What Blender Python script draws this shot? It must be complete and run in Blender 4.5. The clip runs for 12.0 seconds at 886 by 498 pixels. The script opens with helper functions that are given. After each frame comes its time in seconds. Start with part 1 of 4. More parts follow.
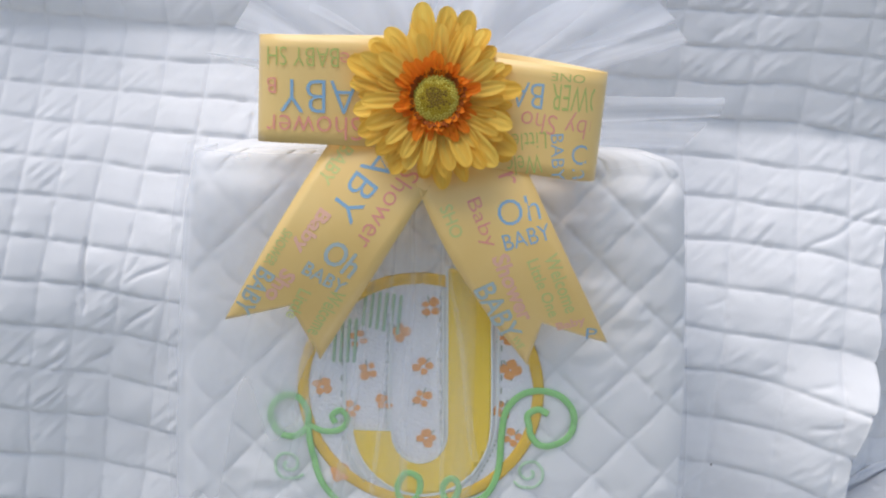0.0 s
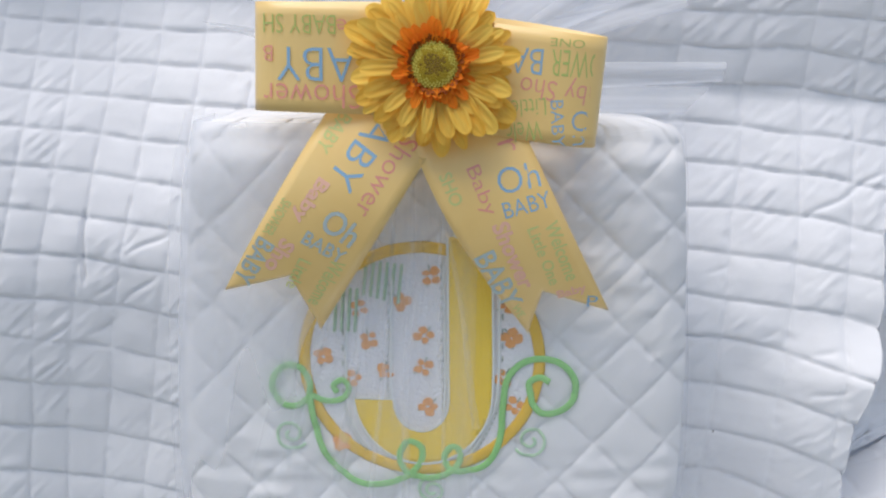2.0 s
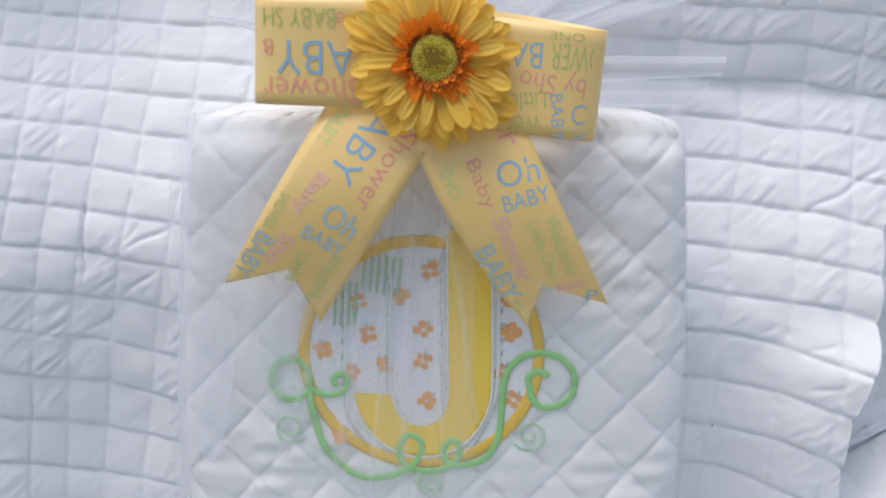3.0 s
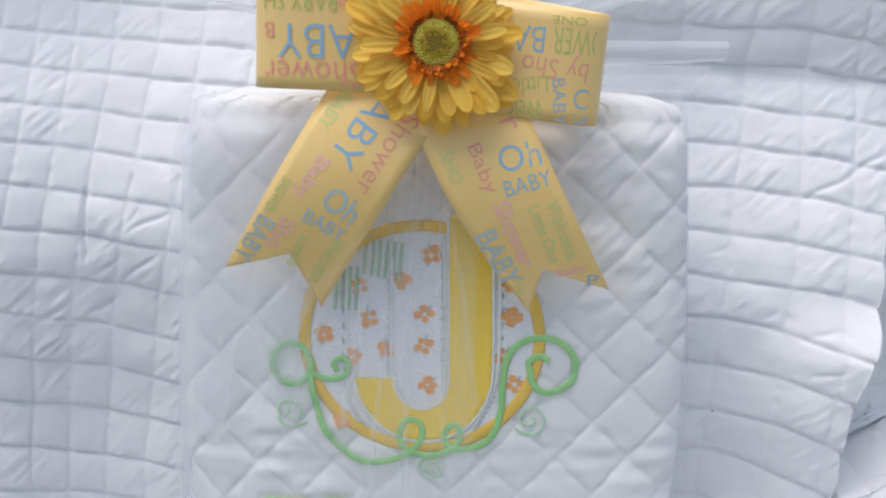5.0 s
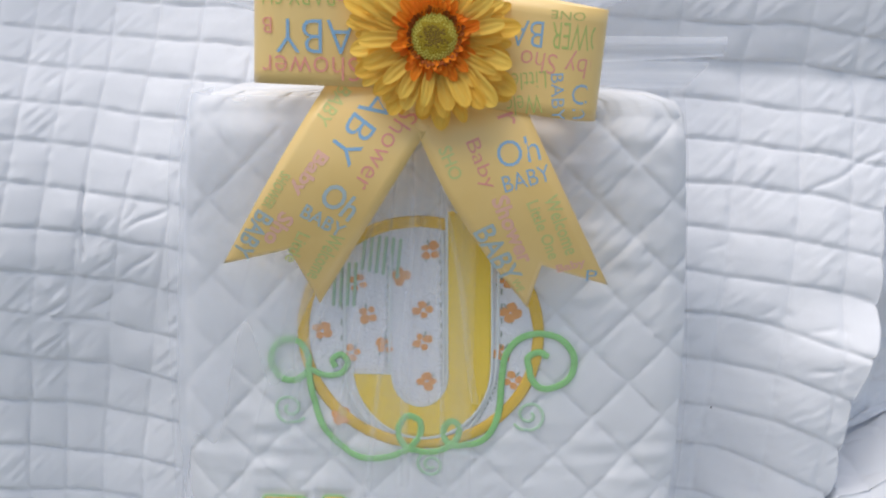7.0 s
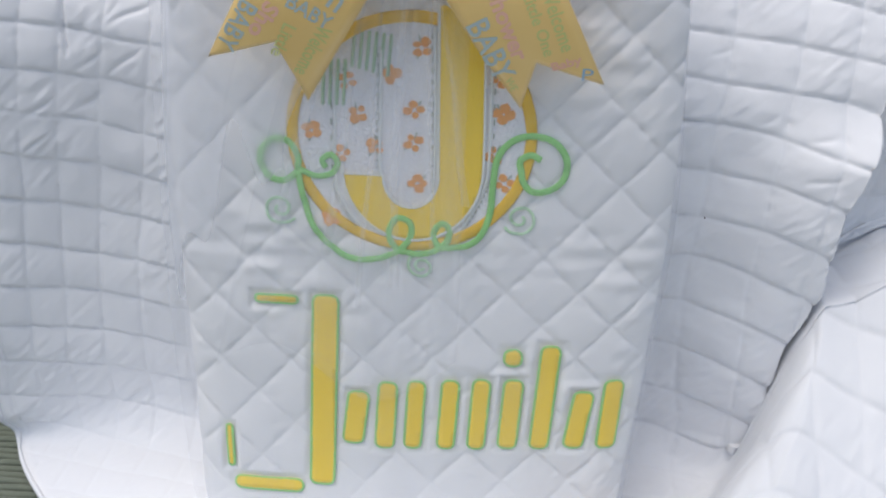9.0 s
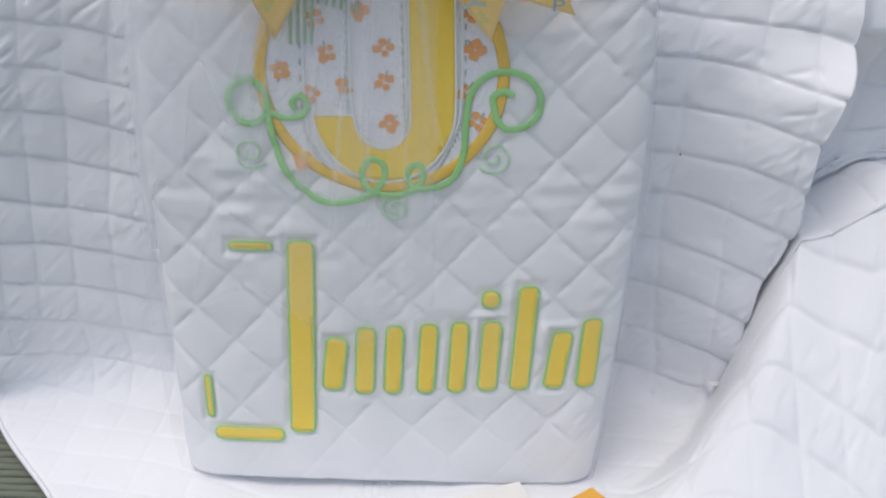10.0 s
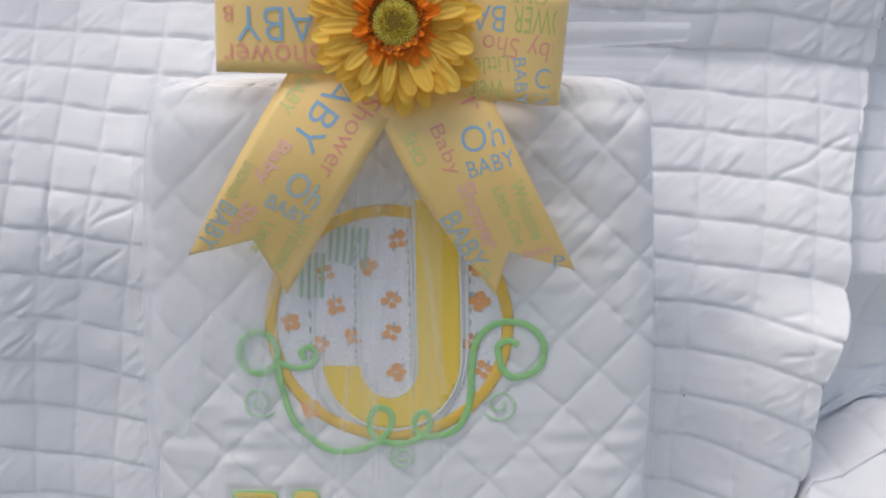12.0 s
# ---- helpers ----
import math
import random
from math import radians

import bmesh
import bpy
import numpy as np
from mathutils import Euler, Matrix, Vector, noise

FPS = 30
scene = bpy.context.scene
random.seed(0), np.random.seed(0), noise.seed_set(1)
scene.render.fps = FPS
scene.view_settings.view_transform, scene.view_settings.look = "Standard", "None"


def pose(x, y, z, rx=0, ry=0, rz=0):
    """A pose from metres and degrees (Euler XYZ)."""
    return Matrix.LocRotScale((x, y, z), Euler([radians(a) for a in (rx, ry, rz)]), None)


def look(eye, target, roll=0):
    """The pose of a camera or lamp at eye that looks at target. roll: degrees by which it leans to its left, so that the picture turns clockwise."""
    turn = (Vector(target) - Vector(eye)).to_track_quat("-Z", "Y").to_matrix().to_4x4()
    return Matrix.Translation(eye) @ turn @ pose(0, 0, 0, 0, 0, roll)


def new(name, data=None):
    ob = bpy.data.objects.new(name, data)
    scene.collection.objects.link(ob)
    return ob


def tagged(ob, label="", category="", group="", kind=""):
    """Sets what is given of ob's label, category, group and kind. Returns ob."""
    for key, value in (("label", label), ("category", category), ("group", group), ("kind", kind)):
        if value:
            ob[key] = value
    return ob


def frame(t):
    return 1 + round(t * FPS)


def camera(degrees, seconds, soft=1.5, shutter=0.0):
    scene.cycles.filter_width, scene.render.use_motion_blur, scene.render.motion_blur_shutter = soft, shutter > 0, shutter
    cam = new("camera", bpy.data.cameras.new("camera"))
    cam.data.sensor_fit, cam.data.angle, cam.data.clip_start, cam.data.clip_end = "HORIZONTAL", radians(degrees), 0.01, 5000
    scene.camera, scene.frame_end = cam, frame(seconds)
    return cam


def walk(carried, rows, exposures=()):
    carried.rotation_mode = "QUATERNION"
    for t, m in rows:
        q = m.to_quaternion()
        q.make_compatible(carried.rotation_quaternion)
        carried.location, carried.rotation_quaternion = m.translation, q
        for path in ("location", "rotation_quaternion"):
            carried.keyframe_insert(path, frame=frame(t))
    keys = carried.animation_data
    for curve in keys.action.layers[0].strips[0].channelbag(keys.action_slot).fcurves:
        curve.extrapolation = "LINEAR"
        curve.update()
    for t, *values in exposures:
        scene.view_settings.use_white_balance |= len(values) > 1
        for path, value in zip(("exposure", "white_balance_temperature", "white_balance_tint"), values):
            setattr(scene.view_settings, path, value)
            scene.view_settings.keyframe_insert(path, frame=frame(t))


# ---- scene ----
cam = camera(50.0, 12.0, soft=2.2)
PATH = [
    (0, look((0.0308, -0.5586, 0.4986), (-0.0494, 1.4032, 0.1178), 1.03)),
    (0.5, look((0.0321, -0.5573, 0.4947), (-0.0521, 1.3934, 0.0616), 1.04)),
    (1, look((0.0342, -0.5567, 0.4953), (-0.0568, 1.3942, 0.0647), 0.64)),
    (1.5, look((0.0324, -0.5570, 0.4954), (-0.0546, 1.3952, 0.0696), 0.73)),
    (2, look((0.0327, -0.5562, 0.4966), (-0.0533, 1.3929, 0.0563), 0.51)),
    (2.5, look((0.0329, -0.5567, 0.4937), (-0.0521, 1.3942, 0.0615), 0.46)),
    (3, look((0.0334, -0.5567, 0.4946), (-0.0536, 1.3911, 0.0488), 0.60)),
    (3.5, look((0.0334, -0.5568, 0.4932), (-0.0540, 1.3903, 0.0447), 0.61)),
    (5.5, look((0.0328, -0.5569, 0.4936), (-0.0542, 1.3834, 0.0167), 0.79)),
    (6, look((0.0328, -0.5565, 0.4939), (-0.0532, 1.3840, 0.0176), 0.66)),
    (6.5, look((0.0328, -0.5565, 0.4939), (-0.0532, 1.3840, 0.0176), 0.66)),
    (6.7, look((0.0315, -0.5571, 0.4931), (-0.0499, 1.3848, 0.0215), 0.60)),
    (8.3, look((0.0402, -0.5546, 0.4744), (-0.0572, 1.3639, -0.0824), 1.44)),
    (8.5, look((0.0396, -0.5544, 0.4723), (-0.0513, 1.3461, -0.1439), 1.48)),
    (9, look((0.0419, -0.5527, 0.4706), (-0.0420, 1.2750, -0.3371), 1.58)),
    (9.5, look((0.0428, -0.5530, 0.4609), (-0.0209, 1.2467, -0.4092), 1.16)),
    (10, look((0.0449, -0.5532, 0.4543), (0.0063, 1.2456, -0.4192), 0.63)),
    (10.5, look((0.0459, -0.5528, 0.4545), (0.0021, 1.2886, -0.3249), 0.16)),
    (11, look((0.0448, -0.5539, 0.4616), (-0.0055, 1.3448, -0.1648), 0.01)),
    (11.5, look((0.0437, -0.5544, 0.4728), (-0.0061, 1.3766, -0.0455), 0.03)),
    (12, look((0.0425, -0.5570, 0.4767), (-0.0066, 1.3915, 0.0283), -0.05)),
]
walk(cam, PATH, [(0.0, 0.78, 6620, 11), (6.5, 0.76, 6620, 11), (9.0, 0.65, 6620, 11), (10.5, 0.58, 6750, 12), (12.0, 0.64, 6870, 13)])

# world and light: an open, softly clouded day, light from above
world = bpy.data.worlds.new("sky")
scene.world = world
world.use_nodes = True
wn = world.node_tree
sky = wn.nodes.new("ShaderNodeTexSky")
sky.sky_type = "NISHITA"
sky.sun_disc = False
sky.sun_elevation = radians(62)
sky.sun_rotation = radians(230)
wn.links.new(sky.outputs[0], wn.nodes["Background"].inputs[0])
wn.nodes["Background"].inputs[1].default_value = 0.075
sun_data = bpy.data.lights.new("sun", "SUN")
sun_data.energy, sun_data.angle, sun_data.color = 1.5, radians(50), (1.0, 0.95, 0.88)
sun = new("sun", sun_data)
sun.matrix_world = look((-0.45, -0.52, 2.1), (0, 0, 0))

# ---------------------------------------------------------------- helpers
def nodes_of(name, rough=0.6, spec=0.3):
    m = bpy.data.materials.new(name)
    m.use_nodes = True
    t = m.node_tree
    b = t.nodes["Principled BSDF"]
    b.inputs["Roughness"].default_value = rough
    b.inputs["Specular IOR Level"].default_value = spec
    return m, t, b


def add(t, kind, **values):
    n = t.nodes.new(kind)
    for key, value in values.items():
        n.inputs[key].default_value = value
    return n


def cloth(name, low, high, scale=60.0, fine=900.0, bump=0.25, rough=0.85, sheen=0.2, spec=0.15, deep=0.0006):
    """Woven cloth: two scales of tone and a fine weave relief."""
    m, t, b = nodes_of(name, rough, spec)
    co = t.nodes.new("ShaderNodeTexCoord")
    big = add(t, "ShaderNodeTexNoise", Scale=scale, Detail=4.0)
    small = add(t, "ShaderNodeTexNoise", Scale=fine, Detail=2.0)
    mix = t.nodes.new("ShaderNodeMix")
    mix.data_type = "RGBA"
    mix.inputs[6].default_value, mix.inputs[7].default_value = (*low, 1), (*high, 1)
    ma = t.nodes.new("ShaderNodeMath")
    ma.operation = "MULTIPLY_ADD"
    ma.inputs[1].default_value, ma.inputs[2].default_value = 0.35, 0.33
    bu = add(t, "ShaderNodeBump", Strength=bump, Distance=deep)
    for n in (big, small):
        t.links.new(co.outputs["Object"], n.inputs["Vector"])
    t.links.new(small.outputs[0], ma.inputs[0])
    avg = t.nodes.new("ShaderNodeMath")
    avg.operation = "ADD"
    half = t.nodes.new("ShaderNodeMath")
    half.operation = "MULTIPLY"
    half.inputs[1].default_value = 0.5
    t.links.new(ma.outputs[0], avg.inputs[0])
    t.links.new(big.outputs[0], avg.inputs[1])
    t.links.new(avg.outputs[0], half.inputs[0])
    t.links.new(half.outputs[0], mix.inputs[0])
    t.links.new(mix.outputs[2], b.inputs["Base Color"])
    t.links.new(small.outputs[0], bu.inputs["Height"])
    t.links.new(bu.outputs[0], b.inputs["Normal"])
    b.inputs["Sheen Weight"].default_value = sheen
    return m


def thread(name, low, high, scale=220.0, rough=0.6):
    """Satin stitch: fine parallel ridges with a soft shine."""
    m, t, b = nodes_of(name, rough, 0.4)
    co = t.nodes.new("ShaderNodeTexCoord")
    wave = add(t, "ShaderNodeTexWave", Scale=scale, Distortion=3.0)
    noise_n = add(t, "ShaderNodeTexNoise", Scale=90.0, Detail=3.0)
    ramp = t.nodes.new("ShaderNodeMix")
    ramp.data_type = "RGBA"
    ramp.inputs[6].default_value, ramp.inputs[7].default_value = (*low, 1), (*high, 1)
    bu = add(t, "ShaderNodeBump", Strength=0.35, Distance=0.0004)
    t.links.new(co.outputs["Object"], wave.inputs["Vector"])
    t.links.new(co.outputs["Object"], noise_n.inputs["Vector"])
    t.links.new(noise_n.outputs[0], ramp.inputs[0])
    t.links.new(ramp.outputs[2], b.inputs["Base Color"])
    t.links.new(wave.outputs[1], bu.inputs["Height"])
    t.links.new(bu.outputs[0], b.inputs["Normal"])
    return m


def sheer(name, colour, thin, thick, scale, stretch, sharp=(0.35, 0.75)):
    """Fine net: partly see-through white, denser along its pleats."""
    m = bpy.data.materials.new(name)
    m.use_nodes = True
    t = m.node_tree
    t.nodes.clear()
    out = t.nodes.new("ShaderNodeOutputMaterial")
    clear = t.nodes.new("ShaderNodeBsdfTransparent")
    dif = t.nodes.new("ShaderNodeBsdfDiffuse")
    tra = t.nodes.new("ShaderNodeBsdfTranslucent")
    dif.inputs[0].default_value = tra.inputs[0].default_value = (*colour, 1)
    both = t.nodes.new("ShaderNodeMixShader")
    both.inputs[0].default_value = 0.4
    t.links.new(dif.outputs[0], both.inputs[1])
    t.links.new(tra.outputs[0], both.inputs[2])
    co = t.nodes.new("ShaderNodeUVMap")
    mp = t.nodes.new("ShaderNodeMapping")
    mp.inputs["Scale"].default_value = stretch
    no = add(t, "ShaderNodeTexNoise", Scale=scale, Detail=1.6, Roughness=0.45)
    mr = t.nodes.new("ShaderNodeMapRange")
    mr.inputs["From Min"].default_value, mr.inputs["From Max"].default_value = sharp
    mr.inputs["To Min"].default_value, mr.inputs["To Max"].default_value = thin, thick
    t.links.new(co.outputs[0], mp.inputs[0])
    t.links.new(mp.outputs[0], no.inputs["Vector"])
    t.links.new(no.outputs[0], mr.inputs[0])
    mix = t.nodes.new("ShaderNodeMixShader")
    t.links.new(mr.outputs[0], mix.inputs[0])
    t.links.new(clear.outputs[0], mix.inputs[1])
    t.links.new(both.outputs[0], mix.inputs[2])
    t.links.new(mix.outputs[0], out.inputs[0])
    return m


def mesh_of(name, verts, faces, material, smooth=True, uvs=None):
    me = bpy.data.meshes.new(name)
    me.from_pydata([tuple(map(float, v)) for v in verts], [], faces)
    if material:
        me.materials.append(material)
    if smooth:
        me.polygons.foreach_set("use_smooth", [True] * len(me.polygons))
    if uvs is not None:
        layer = me.uv_layers.new(name="UVMap")
        idx = np.empty(len(me.loops), dtype=np.int32)
        me.loops.foreach_get("vertex_index", idx)
        layer.data.foreach_set("uv", np.asarray(uvs, dtype=np.float32)[idx].ravel())
    me.update()
    return me


def part(name, me, parent, label=""):
    ob = new(name, me)
    ob.parent = parent
    return tagged(ob, label)


def thing(name, at, label, category, group="", kind=""):
    ob = new(name)
    ob.location = at
    ob.empty_display_size = 0.02
    return tagged(ob, label, category, group, kind)


def grid_faces(rows, cols, wrap=False):
    out = []
    for r in range(rows - 1):
        for c in range(cols - (0 if wrap else 1)):
            d = (c + 1) % cols
            out.append((r * cols + c, r * cols + d, (r + 1) * cols + d, (r + 1) * cols + c))
    return out


def grid_mesh(name, p, material):
    """A smooth quad mesh over an array of places, rows by columns."""
    rows, cols = p.shape[:2]
    i = np.arange(rows * cols).reshape(rows, cols)
    quads = np.stack([i[:-1, :-1], i[:-1, 1:], i[1:, 1:], i[1:, :-1]], -1).reshape(-1, 4)
    me = bpy.data.meshes.new(name)
    me.vertices.add(rows * cols)
    me.vertices.foreach_set("co", np.ascontiguousarray(p, dtype=np.float32).ravel())
    me.loops.add(quads.size)
    me.loops.foreach_set("vertex_index", quads.astype(np.int32).ravel())
    me.polygons.add(len(quads))
    me.polygons.foreach_set("loop_start", np.arange(0, quads.size, 4, dtype=np.int32))
    me.polygons.foreach_set("use_smooth", np.ones(len(quads), dtype=bool))
    me.materials.append(material)
    me.update(calc_edges=True)
    return me


def seam(d, width=0.0016):
    """Height of stuffed cloth at distance d from a stitched line, 0 to 1."""
    return 0.5 * (1 - np.exp(-d / width)) + 0.5 * np.clip(d / 0.0164, 0, 1) ** 0.55


def smooth01(x, lo, hi):
    k = np.clip((x - lo) / (hi - lo), 0, 1)
    return k * k * (3 - 2 * k)


def lattice(seed):
    return np.random.RandomState(seed).rand(64, 64)


def soft_noise(x, y, size, seed):
    """Smooth value noise in -1..1 with features of the given size."""
    g = lattice(seed)
    x, y = np.asarray(x) / size + 500, np.asarray(y) / size + 500
    ix, iy = np.floor(x).astype(int), np.floor(y).astype(int)
    fx, fy = x - ix, y - iy
    fx, fy = fx * fx * (3 - 2 * fx), fy * fy * (3 - 2 * fy)
    a, b = g[ix % 64, iy % 64], g[(ix + 1) % 64, iy % 64]
    c, d = g[ix % 64, (iy + 1) % 64], g[(ix + 1) % 64, (iy + 1) % 64]
    return ((a * (1 - fx) + b * fx) * (1 - fy) + (c * (1 - fx) + d * fx) * fy) * 2 - 1


def tube(points, radius, sides=8, flat=1.0, taper=(1.0, 1.0)):
    """Verts and faces of a rounded cord along points, flattened in y."""
    pts = [Vector(p) for p in points]
    verts, faces = [], []
    n = len(pts)
    for i, p in enumerate(pts):
        d = (pts[min(i + 1, n - 1)] - pts[max(i - 1, 0)]).normalized()
        side = Vector((0, -1, 0)).cross(d).normalized()
        k = taper[0] + (taper[1] - taper[0]) * i / (n - 1)
        r = radius * k
        for s in range(sides):
            a = 2 * math.pi * s / sides
            verts.append(p + side * math.cos(a) * r + Vector((0, -1, 0)) * math.sin(a) * r * flat)
    faces = grid_faces(n, sides, True)
    faces.append(tuple(range(sides))[::-1])
    faces.append(tuple(range((n - 1) * sides, n * sides)))
    return verts, faces


def spline(points, per=8):
    """A smooth line through the points."""
    p = [Vector(q) for q in points]
    p = [p[0] * 2 - p[1]] + p + [p[-1] * 2 - p[-2]]
    out = []
    for i in range(1, len(p) - 2):
        for k in range(per):
            t = k / per
            out.append(0.5 * ((2 * p[i]) + (p[i + 1] - p[i - 1]) * t + (2 * p[i - 1] - 5 * p[i] + 4 * p[i + 1] - p[i + 2]) * t * t
                              + (3 * p[i] - p[i - 1] - 3 * p[i + 1] + p[i + 2]) * t ** 3))
    out.append(p[-2])
    return out


def spiral(cx, cz, r0, r1, a0, turns, n=40):
    out = []
    for i in range(n):
        k = i / (n - 1)
        a = radians(a0 + 360 * turns * k)
        r = r0 + (r1 - r0) * k
        out.append((cx + r * math.cos(a), cz + r * math.sin(a)))
    return out


# ---------------------------------------------------------------- materials
white_quilt = cloth("white_quilt", (0.74, 0.75, 0.78), (0.84, 0.85, 0.87), 25, 1400, 0.2)
white_pack = cloth("white_pack_cloth", (0.77, 0.77, 0.775), (0.855, 0.855, 0.86), 30, 1400, 0.2)
print_white = cloth("white_print_cotton", (0.78, 0.79, 0.82), (0.9, 0.9, 0.92), 160, 520, 1.0, deep=0.0013)
gold_cotton = cloth("gold_cotton", (0.90, 0.61, 0.06), (0.95, 0.70, 0.10), 40, 900, 0.25)
satin_gold = thread("gold_satin_stitch", (0.80, 0.48, 0.04), (0.92, 0.61, 0.07))
satin_orange = thread("orange_print", (0.80, 0.34, 0.10), (0.88, 0.47, 0.18), 400, 0.8)
satin_green = thread("green_satin_stitch", (0.22, 0.56, 0.17), (0.36, 0.72, 0.27))
pale_green = thread("pale_green_stitch", (0.42, 0.66, 0.42), (0.58, 0.78, 0.56))
lace_white = cloth("white_stitch", (0.7, 0.76, 0.74), (0.88, 0.9, 0.9), 300, 1500, 0.6)
stitch_grey = cloth("grey_green_thread", (0.30, 0.36, 0.30), (0.42, 0.48, 0.40), 200, 900, 0.2)
stripe_green = cloth("green_stripe", (0.36, 0.55, 0.36), (0.48, 0.66, 0.46), 200, 900, 0.3)
chair_cloth = cloth("grey_green_chair_cloth", (0.12, 0.14, 0.105), (0.21, 0.235, 0.185), 120, 500, 0.8, 0.95)
paper_white = cloth("white_paper", (0.76, 0.74, 0.7), (0.84, 0.82, 0.78), 50, 800, 0.1, 0.7, 0.0)
paper_orange = cloth("orange_paper", (0.78, 0.38, 0.06), (0.86, 0.47, 0.1), 50, 800, 0.1, 0.6, 0.0)
ink_blue = cloth("blue_ink", (0.24, 0.45, 0.66), (0.33, 0.54, 0.74), 200, 900, 0.1, 0.5, 0.0)
ink_pink = cloth("pink_ink", (0.82, 0.32, 0.26), (0.89, 0.41, 0.34), 200, 900, 0.1, 0.5, 0.0)
ink_green = cloth("green_ink", (0.44, 0.53, 0.14), (0.53, 0.62, 0.22), 200, 900, 0.1, 0.5, 0.0)
back_blue = cloth("blue_print_showing_through", (0.44, 0.55, 0.56), (0.52, 0.62, 0.62), 200, 900, 0.1, 0.5, 0.0)
back_pink = cloth("pink_print_showing_through", (0.88, 0.50, 0.38), (0.93, 0.58, 0.44), 200, 900, 0.1, 0.5, 0.0)
back_green = cloth("green_print_showing_through", (0.62, 0.64, 0.24), (0.68, 0.70, 0.30), 200, 900, 0.1, 0.5, 0.0)
lint_dark = cloth("dark_lint", (0.06, 0.055, 0.05), (0.12, 0.11, 0.10), 300, 900, 0.3)
ground_mat = cloth("stone_ground", (0.25, 0.24, 0.22), (0.36, 0.34, 0.31), 3, 60, 0.6, 0.9, 0.0)
net_wrap = sheer("tulle_net", (0.86, 0.88, 0.92), 0.05, 0.16, 3.0, (2.5, 1.2, 1.0))
net_upper = sheer("tulle_doubled", (0.86, 0.88, 0.92), 0.24, 0.42, 3.0, (1.4, 2.4, 1.0), (0.2, 0.8))
net_veil = sheer("tulle_pleats", (0.86, 0.88, 0.92), 0.05, 0.24, 3.0, (3.0, 0.25, 1.0))
net_fan = sheer("tulle_fan", (0.90, 0.92, 0.96), 0.34, 0.56, 3.0, (1.2, 0.4, 1.0))
net_fold = sheer("tulle_fold", (0.88, 0.90, 0.93), 0.12, 0.30, 3.0, (2.0, 0.4, 1.0))


def ribbon_satin():
    m, t, b = nodes_of("yellow_satin_ribbon", 0.36, 0.9)
    co = t.nodes.new("ShaderNodeTexCoord")
    no = add(t, "ShaderNodeTexNoise", Scale=30.0, Detail=3.0)
    fine = add(t, "ShaderNodeTexNoise", Scale=1800.0, Detail=1.0)
    mix = t.nodes.new("ShaderNodeMix")
    mix.data_type = "RGBA"
    mix.inputs[6].default_value, mix.inputs[7].default_value = (0.85, 0.555, 0.165, 1), (0.94, 0.68, 0.26, 1)
    bu = add(t, "ShaderNodeBump", Strength=0.08, Distance=0.0004)
    for n in (no, fine):
        t.links.new(co.outputs["Object"], n.inputs["Vector"])
    t.links.new(no.outputs[0], mix.inputs[0])
    t.links.new(mix.outputs[2], b.inputs["Base Color"])
    t.links.new(fine.outputs[0], bu.inputs["Height"])
    t.links.new(bu.outputs[0], b.inputs["Normal"])
    b.inputs["Sheen Weight"].default_value = 0.3
    return m


def petal_cloth(name, low, high, thin=0.0):
    m, t, b = nodes_of(name, 0.55, 0.18)
    co = t.nodes.new("ShaderNodeTexCoord")
    info = t.nodes.new("ShaderNodeObjectInfo")
    no = add(t, "ShaderNodeTexNoise", Scale=420.0, Detail=4.0)
    mp = t.nodes.new("ShaderNodeMapping")
    mp.inputs["Scale"].default_value = (0.12, 1.8, 1.0)
    bu = add(t, "ShaderNodeBump", Strength=0.9, Distance=0.0006)
    mix = t.nodes.new("ShaderNodeMix")
    mix.data_type = "RGBA"
    mix.inputs[6].default_value, mix.inputs[7].default_value = (*low, 1), (*high, 1)
    half = t.nodes.new("ShaderNodeMath")
    half.operation = "MULTIPLY_ADD"
    half.inputs[1].default_value = 0.8
    qu = t.nodes.new("ShaderNodeMath")
    qu.operation = "MULTIPLY"
    qu.inputs[1].default_value = 0.3
    t.links.new(info.outputs["Random"], qu.inputs[0])
    t.links.new(no.outputs[0], half.inputs[0])
    t.links.new(qu.outputs[0], half.inputs[2])
    t.links.new(co.outputs["Object"], mp.inputs[0])
    t.links.new(mp.outputs[0], no.inputs["Vector"])
    t.links.new(no.outputs[0], bu.inputs["Height"])
    t.links.new(bu.outputs[0], b.inputs["Normal"])
    t.links.new(half.outputs[0], mix.inputs[0])
    t.links.new(mix.outputs[2], b.inputs["Base Color"])
    if thin:
        back = t.nodes.new("ShaderNodeBsdfTranslucent")
        both = t.nodes.new("ShaderNodeMixShader")
        both.inputs[0].default_value = thin
        t.links.new(mix.outputs[2], back.inputs[0])
        t.links.new(b.outputs[0], both.inputs[1])
        t.links.new(back.outputs[0], both.inputs[2])
        t.links.new(both.outputs[0], t.nodes["Material Output"].inputs[0])
    return m


